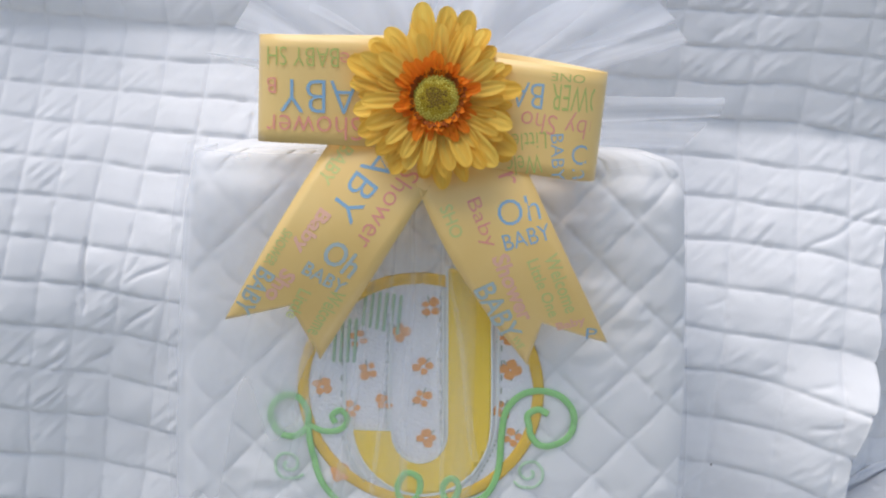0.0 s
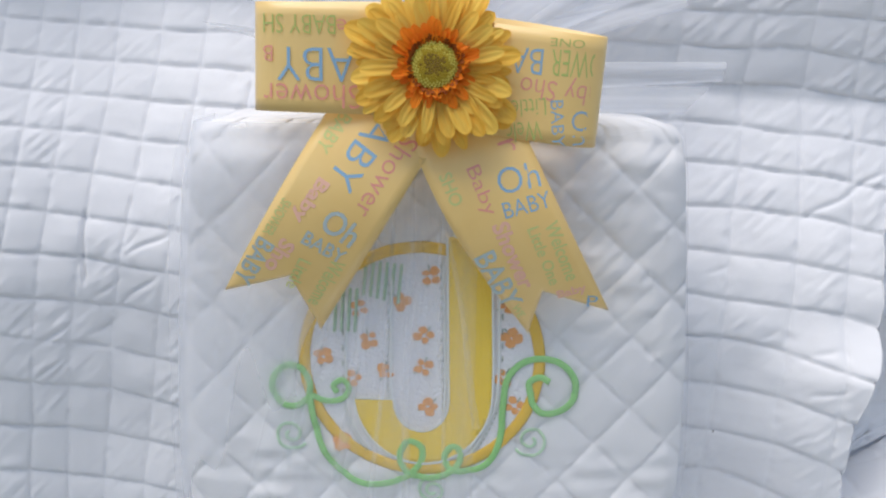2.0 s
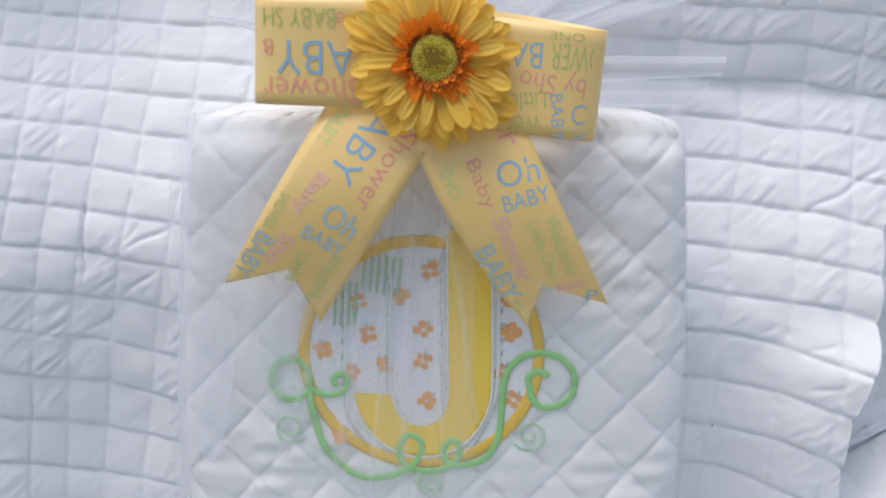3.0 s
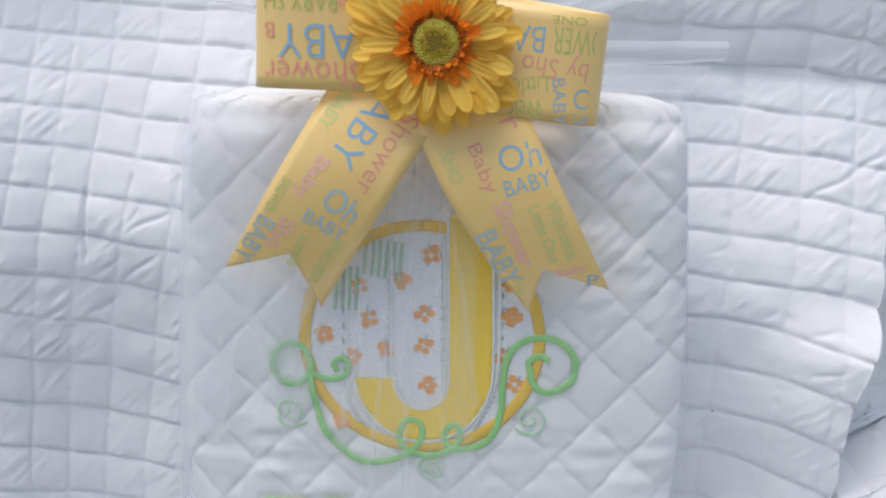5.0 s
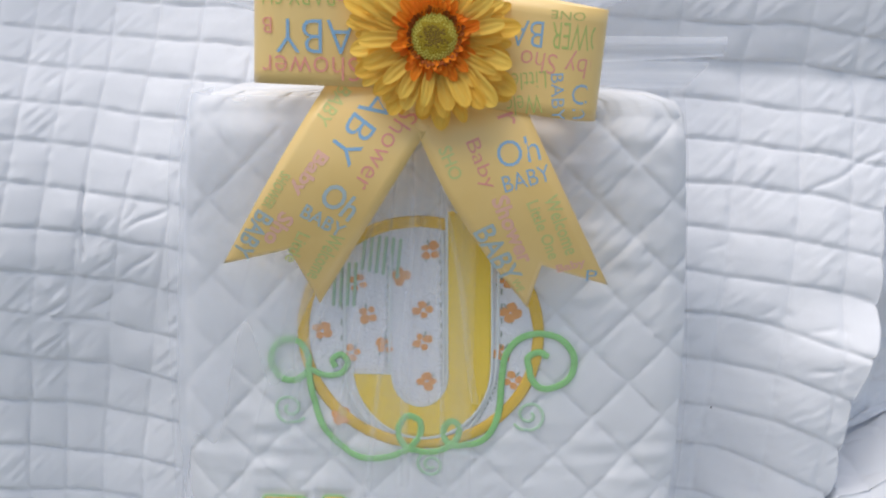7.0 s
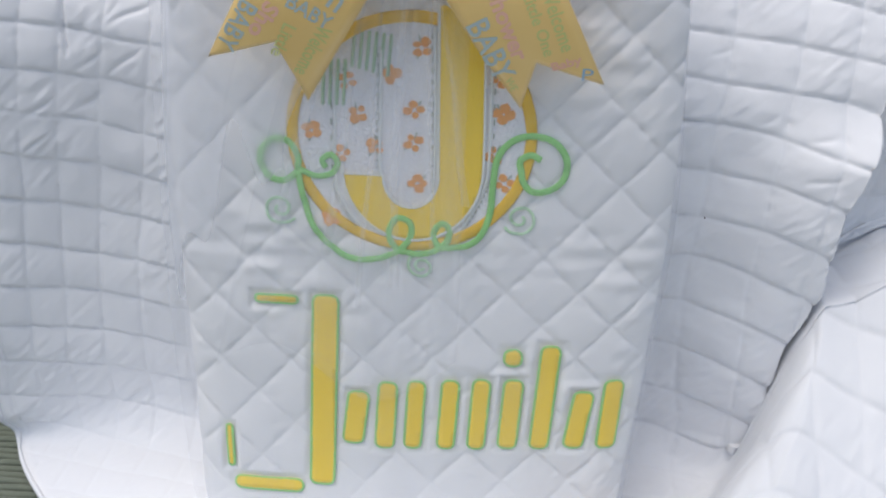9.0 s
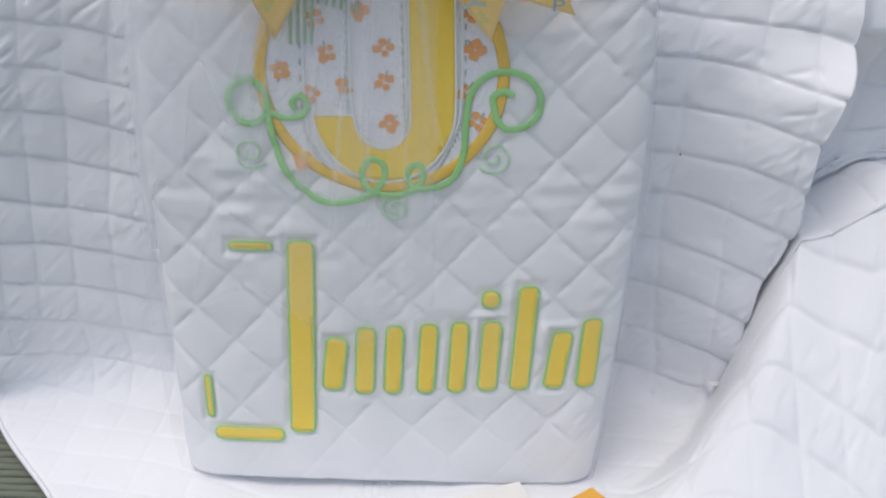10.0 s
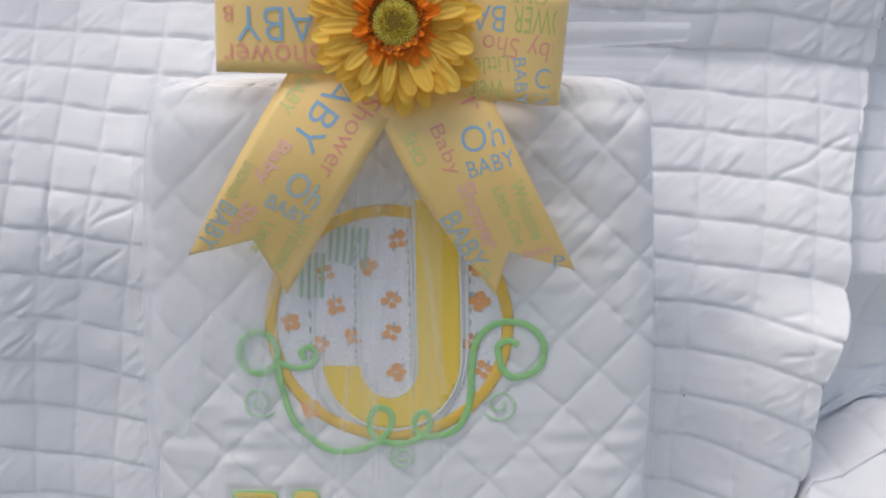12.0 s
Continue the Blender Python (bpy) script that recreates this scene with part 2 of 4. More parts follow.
ribbon_mat = ribbon_satin()
petal_yellow = petal_cloth("yellow_petal_silk", (0.89, 0.44, 0.025), (0.98, 0.77, 0.18), 0.3)
petal_orange = petal_cloth("orange_petal_silk", (0.80, 0.13, 0.006), (0.97, 0.32, 0.02), 0.25)
bract_red = petal_cloth("dark_red_bract_silk", (0.14, 0.035, 0.008), (0.42, 0.10, 0.015))
disc_green = petal_cloth("flower_centre_green", (0.58, 0.49, 0.05), (0.84, 0.76, 0.18))
disc_olive = petal_cloth("flower_centre_olive", (0.42, 0.28, 0.02), (0.60, 0.46, 0.05))
disc_brown = petal_cloth("flower_centre_brown", (0.20, 0.11, 0.02), (0.34, 0.22, 0.04))

# ---------------------------------------------------------------- ground and chair
def build_ground():
    n = 24
    r = 400.0
    verts = [(math.cos(2 * math.pi * i / n) * r, math.sin(2 * math.pi * i / n) * r, -0.45) for i in range(n)]
    ob = new("ground", mesh_of("ground", verts, [tuple(range(n))], ground_mat, False))
    tagged(ob, "plain pale stone ground under the chair", "ground", kind="structure")


def rounded_box(sx, sy, sz, r, rib=0.0):
    """A cushion: a rounded box on its base centre, with optional ribs."""
    bm = bmesh.new()
    bmesh.ops.create_cube(bm, size=1.0)
    bmesh.ops.scale(bm, vec=(sx, sy, sz), verts=bm.verts)
    bmesh.ops.bevel(bm, geom=bm.edges[:], offset=r, segments=4, profile=0.5, affect="EDGES")
    bmesh.ops.translate(bm, vec=(0, 0, sz / 2), verts=bm.verts)
    return bm


def bm_part(name, bm, material, parent, label="", m=None):
    me = bpy.data.meshes.new(name)
    bm.to_mesh(me)
    bm.free()
    me.materials.append(material)
    me.polygons.foreach_set("use_smooth", [True] * len(me.polygons))
    ob = part(name, me, parent, label)
    if m:
        ob.matrix_local = m
    return ob


def build_chair():
    chair = thing("armchair", (0, 0, -0.45), "low armchair in ribbed grey-green cloth under the white quilt", "armchair")
    seat = bm_part("seat", rounded_box(1.24, 0.62, 0.30, 0.03), chair_cloth, chair, "", pose(0, -0.12, 0.130))
    bm_part("backrest", rounded_box(1.24, 0.14, 0.86, 0.05), chair_cloth, chair, "", pose(0, 0.255, 0.15, -9))
    for x in (-0.40, 0.40):
        for y in (-0.36, 0.12):
            bm_part("leg", rounded_box(0.05, 0.05, 0.125, 0.008), chair_cloth, chair, "", pose(x, y, 0))
    # raised cords of the ribbed seat cloth at the uncovered corner
    for i in range(48):
        y = -0.10 + i * 0.0078
        v, f = tube([(-0.60 + 0.02 * k, y, 0.3002 + 0.0009 * math.sin(k * 1.7 + i * 2.1)) for k in range(21)], 0.0032, 6, 1.0)
        part("rib", mesh_of("rib", v, f, chair_cloth), seat)


# ---------------------------------------------------------------- the quilt that covers seat and back
CELL = 0.0329
LINT = (0.198, 0.242)
# diagonal creases of the hanging cloth: x, v of both ends
CREASES = [(-0.1793, 0.3834, -0.2205, 0.3618), (-0.1895, 0.3537, -0.2264, 0.3237), (-0.2224, 0.3199, -0.2481, 0.2992), (-0.2173, 0.3516, -0.2408, 0.3291), (-0.205, 0.3869, -0.2185, 0.3652), (-0.2525, 0.3186, -0.2803, 0.295), (-0.2574, 0.2944, -0.2898, 0.2648), (-0.2434, 0.3432, -0.2557, 0.3336), (-0.2667, 0.3242, -0.2854, 0.3105), (0.3213, 0.4323, 0.2486, 0.391), (0.2409, 0.3218, 0.2209, 0.3073), (0.2809, 0.3135, 0.2516, 0.3008), (0.2086, 0.3646, 0.1849, 0.3524), (0.2837, 0.2857, 0.2525, 0.2739)]
BACK_Y, FILLET, LEAN = 0.108, 0.033, -0.15


def quilt_sheet(x, v):
    """Place of the quilt at x across and v along: floor for v < 0, back above."""
    arc = FILLET * math.pi / 2
    a = np.clip(v / arc, 0, 1) * math.pi / 2
    up = np.clip(v - arc, 0, None)
    y = BACK_Y - FILLET + np.minimum(v, 0) + FILLET * np.sin(a) + up * LEAN
    z = FILLET * (1 - np.cos(a)) + up
    wall = smooth01(v, 0.0, arc)
    return y, z, wall


def quilt_shape(x, v):
    y, z, wall = quilt_sheet(x, v)
    # long soft waves of the hanging part
    y = y + wall * (0.008 * soft_noise(x, z * 0.6, 0.16, 3) + 0.004 * soft_noise(x, z, 0.07, 4))
    y = y - 0.05 * wall * smooth01(-x, 0.2, 0.40)
    # at one side the hanging cloth ends in a rounded lobe and turns back behind it
    edge = 0.253 + 0.17 * np.clip(z, 0, 1) + 0.003 * np.sin(z * 46)
    low = 1 - smooth01(z, 0.268, 0.312)
    y = y - 0.026 * wall * low * smooth01(x, edge - 0.09, edge - 0.004) * (1 - smooth01(x, edge, edge + 0.010))
    y = y + 0.030 * wall * low * smooth01(x, edge, edge + 0.016)
    # the pad bends back over the chair, then rises again near its top
    ridge = 0.350 - 0.045 * smooth01(x, -0.1, 0.2)
    crest = 0.520 - (0.060 + 0.06 * np.clip(x - 0.16, -0.1, 1)) * smooth01(x, 0.0, 0.10)
    d = np.minimum(z, crest) - ridge
    y = y + 0.62 * (np.sqrt(d * d + 0.035 ** 2) + d) / 2 - 0.10 * np.clip(z - crest, 0, 1)
    # the covered arm of the chair
    toward = np.clip((y + 0.08) / 0.145, 0, 1)
    q = smooth01(y, -0.04, 0.085)
    lo = 0.150 + 0.080 * q
    arm = 0.170 * smooth01(x, lo, lo + 0.11 - 0.050 * q) + 0.035 * smooth01(x, 0.29, 0.36)
    beyond = wall * smooth01(x, edge - 0.004, edge + 0.014)
    y = y - LEAN * beyond * np.minimum(z, arm)
    z = z + (1 - wall) * arm * toward + 0.97 * beyond * np.clip(arm - z, 0, 1) + (1 - wall) * 0.004 * (soft_noise(x, y, 0.09, 6) + 0.3)
    return y, z, wall


# how the stitched rows and columns of the pad run at each side: cubic terms in x / 0.3 and (v - 0.3) / 0.3
ROWS_L = (7.468, -7.564, -1.054, -1.343, -1.309, 2.255, 0.55, 0.78, 0.976, 0.352)
COLS_L = (6.686, -1.158, -0.3, 0.967, 2.837, 0.675, -0.262, -2.958, -0.209, 1.698)
ROWS_R = (9.178, -8.474, -1.432, -0.207, 0.563, -2.669, -0.455, 0.103, 2.464, -1.135)
COLS_R = (-1.648, -0.359, -0.496, 0.475, 2.051, -0.239, 0.215, 2.12, -0.077, 1.155)


def course(terms, x, v):
    x, v = x / 0.3, (v - 0.3) / 0.3
    powers = [(i, j) for i in range(4) for j in range(4 - i)]
    return sum(c * x ** i * v ** j for c, (i, j) in zip(terms, powers))


def quilting(x, v):
    vc = np.clip(v, 0.06, 0.56)
    xl, xr = np.clip(x, -0.345, -0.06), np.clip(x, 0.06, 0.33)
    side = smooth01(x, -0.03, 0.03)
    a = (course(COLS_L, xl, vc) + (x - xl) / CELL) * (1 - side) + (course(COLS_R, xr, vc) + (x - xr) / CELL) * side
    b = course(ROWS_L, xl, vc) * (1 - side) + course(ROWS_R, xr, vc) * side - (v - vc) / CELL
    a = a * CELL + 0.0016 * soft_noise(x, v, 0.05, 8) + 0.0011 * soft_noise(x, v, 0.03, 18)
    b = b * CELL + 0.0020 * soft_noise(x, v, 0.05, 9) + 0.0012 * soft_noise(x, v, 0.03, 19)
    da = np.abs((a / CELL + 0.5) % 1 - 0.5) * CELL
    db = np.abs((b / CELL + 0.5) % 1 - 0.5) * CELL
    # each stuffed square sags a little over the row below it
    fall = (b / CELL) % 1
    sag = fall ** 1.2 * (1 - np.exp(-(1 - fall) * CELL / 0.0013))
    pillow = (0.2 + 0.8 * seam(da)) * (0.68 * seam(db) + 0.38 * sag)
    near = np.exp(-np.minimum(da, db) / 0.005)
    crease = soft_noise((x + v) * 0.6, (x - v) * 2.4, 0.011, 10) * np.clip(soft_noise(x, v, 0.045, 11) + 0.45, 0, 1)
    crease += 0.7 * soft_noise(x * 2.2, v * 0.8, 0.010, 14) * np.clip(soft_noise(x, v, 0.05, 15) + 0.2, 0, 1) * near
    pucker = soft_noise(x, v, 0.0055, 16) * near
    # two pressed creases in the hanging cloth
    fold = -0.0034 * np.exp(-((x + 0.2443 - 0.061 * (v - 0.3456) + 0.002 * soft_noise(v, v, 0.02, 17)) / 0.0013) ** 2) * smooth01(v, 0.339, 0.349) * (1 - smooth01(v, 0.390, 0.400))
    for x0, v0, x1, v1 in CREASES:
        long = math.hypot(x1 - x0, v1 - v0)
        ux, uv = (x1 - x0) / long, (v1 - v0) / long
        along, off = (x - x0) * ux + (v - v0) * uv, (x - x0) * uv - (v - v0) * ux
        fold = fold - 0.0020 * np.exp(-(np.abs(off + 0.0012 * np.sin(along * 160)) / 0.0016) ** 1.5) * smooth01(along, 0.0, 0.02) * (1 - smooth01(along, long - 0.02, long))
    level = 0.75 + 0.35 * soft_noise(x, v, 0.06, 13)
    return 0.0050 * pillow * level + 0.0012 * crease * pillow + 0.0006 * pucker + 0.0009 * soft_noise(x, v, 0.018, 12) + fold


def build_quilt():
    rows, cols = 600, 600
    v = np.linspace(-0.22, 0.60, rows)[:, None] * np.ones((1, cols))
    s = np.linspace(-1, 1, cols)[None, :] * np.ones((rows, 1))
    corner = 0.07
    cut = np.clip(np.abs(v - 0.19) - (0.41 - corner), 0, corner)
    half = 0.345 - (corner - np.sqrt(np.clip(corner ** 2 - cut ** 2, 0, None)))
    x = s * half + 0.004 * np.sin(v * 30) + np.where(s > 0, 0.11 * s * smooth01(-v, -0.57, -0.42), 0)
    # near corner drawn in at one side, where the chair shows
    x = x + np.where(s < 0, -s * 0.112 * smooth01(-v, -0.04, 0.14), 0)
    e = 1e-3

    def place(xx, vv):
        y, z, w = quilt_shape(xx, vv)
        return np.stack([xx, y, z], -1)

    p = place(x, v)
    n = np.cross(place(x + e, v) - p, place(x, v + e) - p)
    n /= np.linalg.norm(n, axis=-1, keepdims=True)
    edge = np.clip((1 - np.abs(s)) * 40, 0, 1) * np.clip(np.minimum(v + 0.22, 0.60 - v) * 60, 0, 1)
    flatter = 1 - (1 - smooth01(v, -0.01, 0.05)) * (0.62 - 0.4 * smooth01(x, 0.14, 0.2))
    p = p + n * (quilting(x, v) * edge * flatter - 0.006)[..., None]
    me = grid_mesh("quilted_pad", p, white_quilt)
    ob = new("quilted_pad", me)
    sol = ob.modifiers.new("thickness", "SOLIDIFY")
    sol.thickness, sol.offset, sol.use_rim_only = 0.004, -1, True
    tagged(ob, "white square-quilted cotton pad draped over the chair", "quilt")
    rim = list(p[:, 0]) 
    vv, ff = tube(rim[::2], 0.0028, 6)
    part("binding", mesh_of("binding", vv, ff, white_quilt), ob, "narrow white edge binding")
    rim = list(p[:, -1])
    vv, ff = tube(rim[::2], 0.0028, 6)
    part("binding", mesh_of("binding", vv, ff, white_quilt), ob, "narrow white edge binding")


# ---------------------------------------------------------------- the wrapped bundle
TOP = 0.437
OVAL = (-0.0045, 0.3005)
DEPTH = 0.085


def pack_half(z):
    return np.interp(z, [0, 0.03, 0.10, 0.19, 0.24, 0.30, 0.38, TOP], [0.1465, 0.1505, 0.1535, 0.1565, 0.158, 0.157, 0.152, 0.147])


def pack_shift(z):
    return np.interp(z, [0, 0.1, 0.2, TOP], [-0.005, -0.0015, 0.0005, 0.003])


# upright and level bars of the stitched word: x from, to, z from, to, lean
BARS = [(-0.0735, -0.0570, 0.040, 0.190, 0.04), (-0.1060, -0.0780, 0.183, 0.1885, 0.0), (-0.1280, -0.0790, 0.0325, 0.0420, 0.0), (-0.1325, -0.1285, 0.050, 0.084, 0.0),
        (-0.0500, -0.0360, 0.076, 0.118, 0.12), (-0.0270, -0.0145, 0.073, 0.126, 0.05), (-0.0070, 0.0045, 0.074, 0.128, 0.05), (0.0160, 0.0275, 0.075, 0.130, 0.05),
        (0.0370, 0.0485, 0.076, 0.132, 0.05), (0.0580, 0.0705, 0.078, 0.133, 0.05), (0.0595, 0.0710, 0.144, 0.1560, 0.0), (0.0800, 0.0925, 0.079, 0.160, 0.05),
        (0.1030, 0.1160, 0.081, 0.126, 0.12), (0.1260, 0.1385, 0.081, 0.135, 0.04)]


def pack_relief(x, z):
    """Height of the diamond quilting on the front; calmer under the appliqué."""
    xx, zz = (x - 0.124) / 0.0465, (z - 0.319) / 0.0465
    p = 0.0043 + 0.9803 * xx + 1.0266 * zz + 0.0035 * xx * xx + 0.0111 * xx * zz + 0.0062 * zz * zz + 0.03 * soft_noise(x, z, 0.05, 21)
    q = -0.0271 + 1.0551 * xx - 0.9757 * zz + 0.0065 * xx * xx - 0.0021 * xx * zz - 0.0068 * zz * zz + 0.03 * soft_noise(x, z, 0.05, 20)
    c = 0.0465 / math.sqrt(2)
    dp, dq = np.abs((p + 0.5) % 1 - 0.5) * c, np.abs((q + 0.5) % 1 - 0.5) * c
    pil = seam(dp) * seam(dq)
    calm = smooth01(np.hypot(x - OVAL[0], z - OVAL[1]), 0.066, 0.08)
    calm = 0.02 + 0.98 * calm
    calm = calm * (1 - 0.75 * (1 - smooth01(z, 0.02, 0.06)))
    for x0, x1, z0, z1, lean in BARS:
        xm, zm = (x0 + x1) / 2 + lean * (z - z0), (z0 + z1) / 2
        out = np.maximum(np.abs(x - xm) - (x1 - x0) / 2, np.abs(z - zm) - (z1 - z0) / 2)
        calm = calm * (0.12 + 0.88 * smooth01(out, 0.001, 0.006))
    near = np.exp(-np.minimum(dp, dq) / 0.006)
    crease = soft_noise(x * 0.4, z, 0.008, 22) * np.clip(soft_noise(x, z, 0.045, 23) + 0.25, 0, 1)
    crease = crease + 0.4 * soft_noise(x * 0.7 + z * 0.7, (x - z) * 2.0, 0.010, 27) * np.clip(soft_noise(x, z, 0.05, 28) + 0.1, 0, 1)
    pucker = soft_noise(x, z, 0.005, 29) * near
    return (0.0031 * pil + 0.0021 * crease + 0.0006 * pucker + 0.002 * soft_noise(x, z, 0.06, 24)) * calm


def front(x, z, off=0.0):
    """y of the bundle's front at x, z, lifted by off."""
    w = pack_half(z)
    k = np.clip(np.abs(x - pack_shift(z)) / w, 0, 1)
    y = 0.009 * k ** 16 + 0.003 * k ** 4
    y = y + 0.006 * smooth01(np.asarray(z), TOP - 0.02, TOP) ** 2 - 0.006 * (1 - smooth01(np.asarray(z), 0.0, 0.06))
    return y - pack_relief(np.asarray(x), np.asarray(z)) - off


def build_bundle():
    bundle = thing("gift_bundle", (0, DEPTH / 2, 0), "upright bundle wrapped in white diamond-quilted cloth with yellow appliqué", "gift bundle")
    base = Vector((0, DEPTH / 2, 0))
    rows, nf, nb = 320, 250, 60
    zs = np.linspace(0.001, TOP, rows)
    verts = []
    for z in zs:
        w = float(pack_half(z))
        u = np.linspace(-1, 1, nf)
        u = np.sign(u) * np.abs(u) ** 0.9
        x = u * w + float(pack_shift(z))
        y = front(x, np.full(nf, z))
        shrink = 1 - 0.12 * float(smooth01(np.array(z), TOP - 0.03, TOP))
        d = DEPTH * shrink
        ang = np.linspace(0, math.pi, nb + 2)[1:-1]
        bx = float(pack_shift(z)) + w * np.sign(np.cos(ang)) * np.abs(np.cos(ang)) ** 0.35
        y0 = float(y[-1])
        by = y0 + (d - y0) * np.abs(np.sin(ang)) ** 0.35 + 0.002 * soft_noise(ang * 0.2, np.full(nb, z), 0.04, 25)
        verts += [(a, b, z) for a, b in zip(x, y)]
        verts += [(a, b, z) for a, b in zip(bx, by)]
    cols = nf + nb
    faces = grid_faces(rows, cols, True)
    # top: the cloth folds over in three rings
    last = (rows - 1) * cols
    ring = [Vector(verts[last + c]) for c in range(cols)]
    mid = Vector((0, DEPTH * 0.5, TOP))
    for k, (sc, up) in enumerate(((0.97, 0.006), (0.88, 0.011), (0.5, 0.014), (0.05, 0.02))):
        for c in range(cols):
            q = mid + (ring[c] - mid) * sc
            verts.append((q.x, q.y, TOP + up + 0.002 * float(soft_noise(q.x, q.y, 0.03, 26))))
    faces += [tuple(f) for f in [(last + k * cols + c, last + k * cols + (c + 1) % cols, last + (k + 1) * cols + (c + 1) % cols, last + (k + 1) * cols + c)
              for k in range(4) for c in range(cols)]]
    faces.append(tuple(last + 4 * cols + c for c in range(cols)))
    faces.append(tuple(reversed(range(cols))))
    verts = [Vector(v) - base for v in verts]
    cover = part("cover", mesh_of("cover", verts, faces, white_pack), bundle, "white diamond-quilted cotton cover")
    build_applique(bundle, base)
    return bundle


def plate(outline, lift, material, name, parent, base, label="", smooth=True):
    """A stitched-on flat piece: an outline in x, z laid on the bundle's front, with a rounded rim."""
    bm = bmesh.new()
    bm.faces.new([bm.verts.new((x, 0, z)) for x, z in outline])
    xs, zs = [p[0] for p in outline], [p[1] for p in outline]
    step = 0.0040
    for axis, lo, hi in (((1, 0, 0), min(xs), max(xs)), ((0, 0, 1), min(zs), max(zs))):
        for k in range(1, int((hi - lo) / step) + 1):
            at = lo + k * step
            co = (at, 0, 0) if axis[0] else (0, 0, at)
            bmesh.ops.bisect_plane(bm, geom=bm.verts[:] + bm.edges[:] + bm.faces[:], plane_co=co, plane_no=axis, dist=1e-6)
    for v in bm.verts:
        v.co.y = float(front(v.co.x, v.co.z, lift))
    rim = [e for e in bm.edges if e.is_boundary]
    for v in [g for g in bmesh.ops.extrude_edge_only(bm, edges=rim)["geom"] if isinstance(g, bmesh.types.BMVert)]:
        v.co.y += lift + 0.001
    bmesh.ops.recalc_face_normals(bm, faces=bm.faces)
    bmesh.ops.translate(bm, vec=-base, verts=bm.verts)
    me = bpy.data.meshes.new(name)
    bm.to_mesh(me)
    bm.free()
    me.materials.append(material)
    me.polygons.foreach_set("use_smooth", [smooth] * len(me.polygons))
    return part(name, me, parent, label)


def cord(line, radius, material, name, parent, base, lift=0.001, flat=0.6, label="", taper=(1, 1)):
    flat = flat * 0.4
    pts = [(x, float(front(x, z, lift)), z) for x, z in line]
    v, f = tube(pts, radius, 8, flat, taper)
    return part(name, mesh_of(name, [Vector(q) - base for q in v], f, material), parent, label)


def line2(points, per=8):
    return [(p.x, p.y) for p in spline([(a, b, 0) for a, b in points], per)]


def round_bar(x0, x1, z0, z1, r=0.003, lean=0.0):
    r = min(r, (x1 - x0) / 2.01, (z1 - z0) / 2.01)
    out = []
    for cx, cz, a0 in ((x1 - r, z1 - r, 0), (x0 + r, z1 - r, 90), (x0 + r, z0 + r, 180), (x1 - r, z0 + r, 270)):
        for k in range(5):
            a = radians(a0 + 22.5 * k)
            out.append((cx + r * math.cos(a) + lean * (cz - z0), cz + r * math.sin(a)))
    return out


def densify(outline, step=0.006):
    out = []
    for i, (x, z) in enumerate(outline):
        x2, z2 = outline[(i + 1) % len(outline)]
        n = max(1, int(math.hypot(x2 - x, z2 - z) / step))
        out += [(x + (x2 - x) * k / n, z + (z2 - z) * k / n) for k in range(n)]
    return out


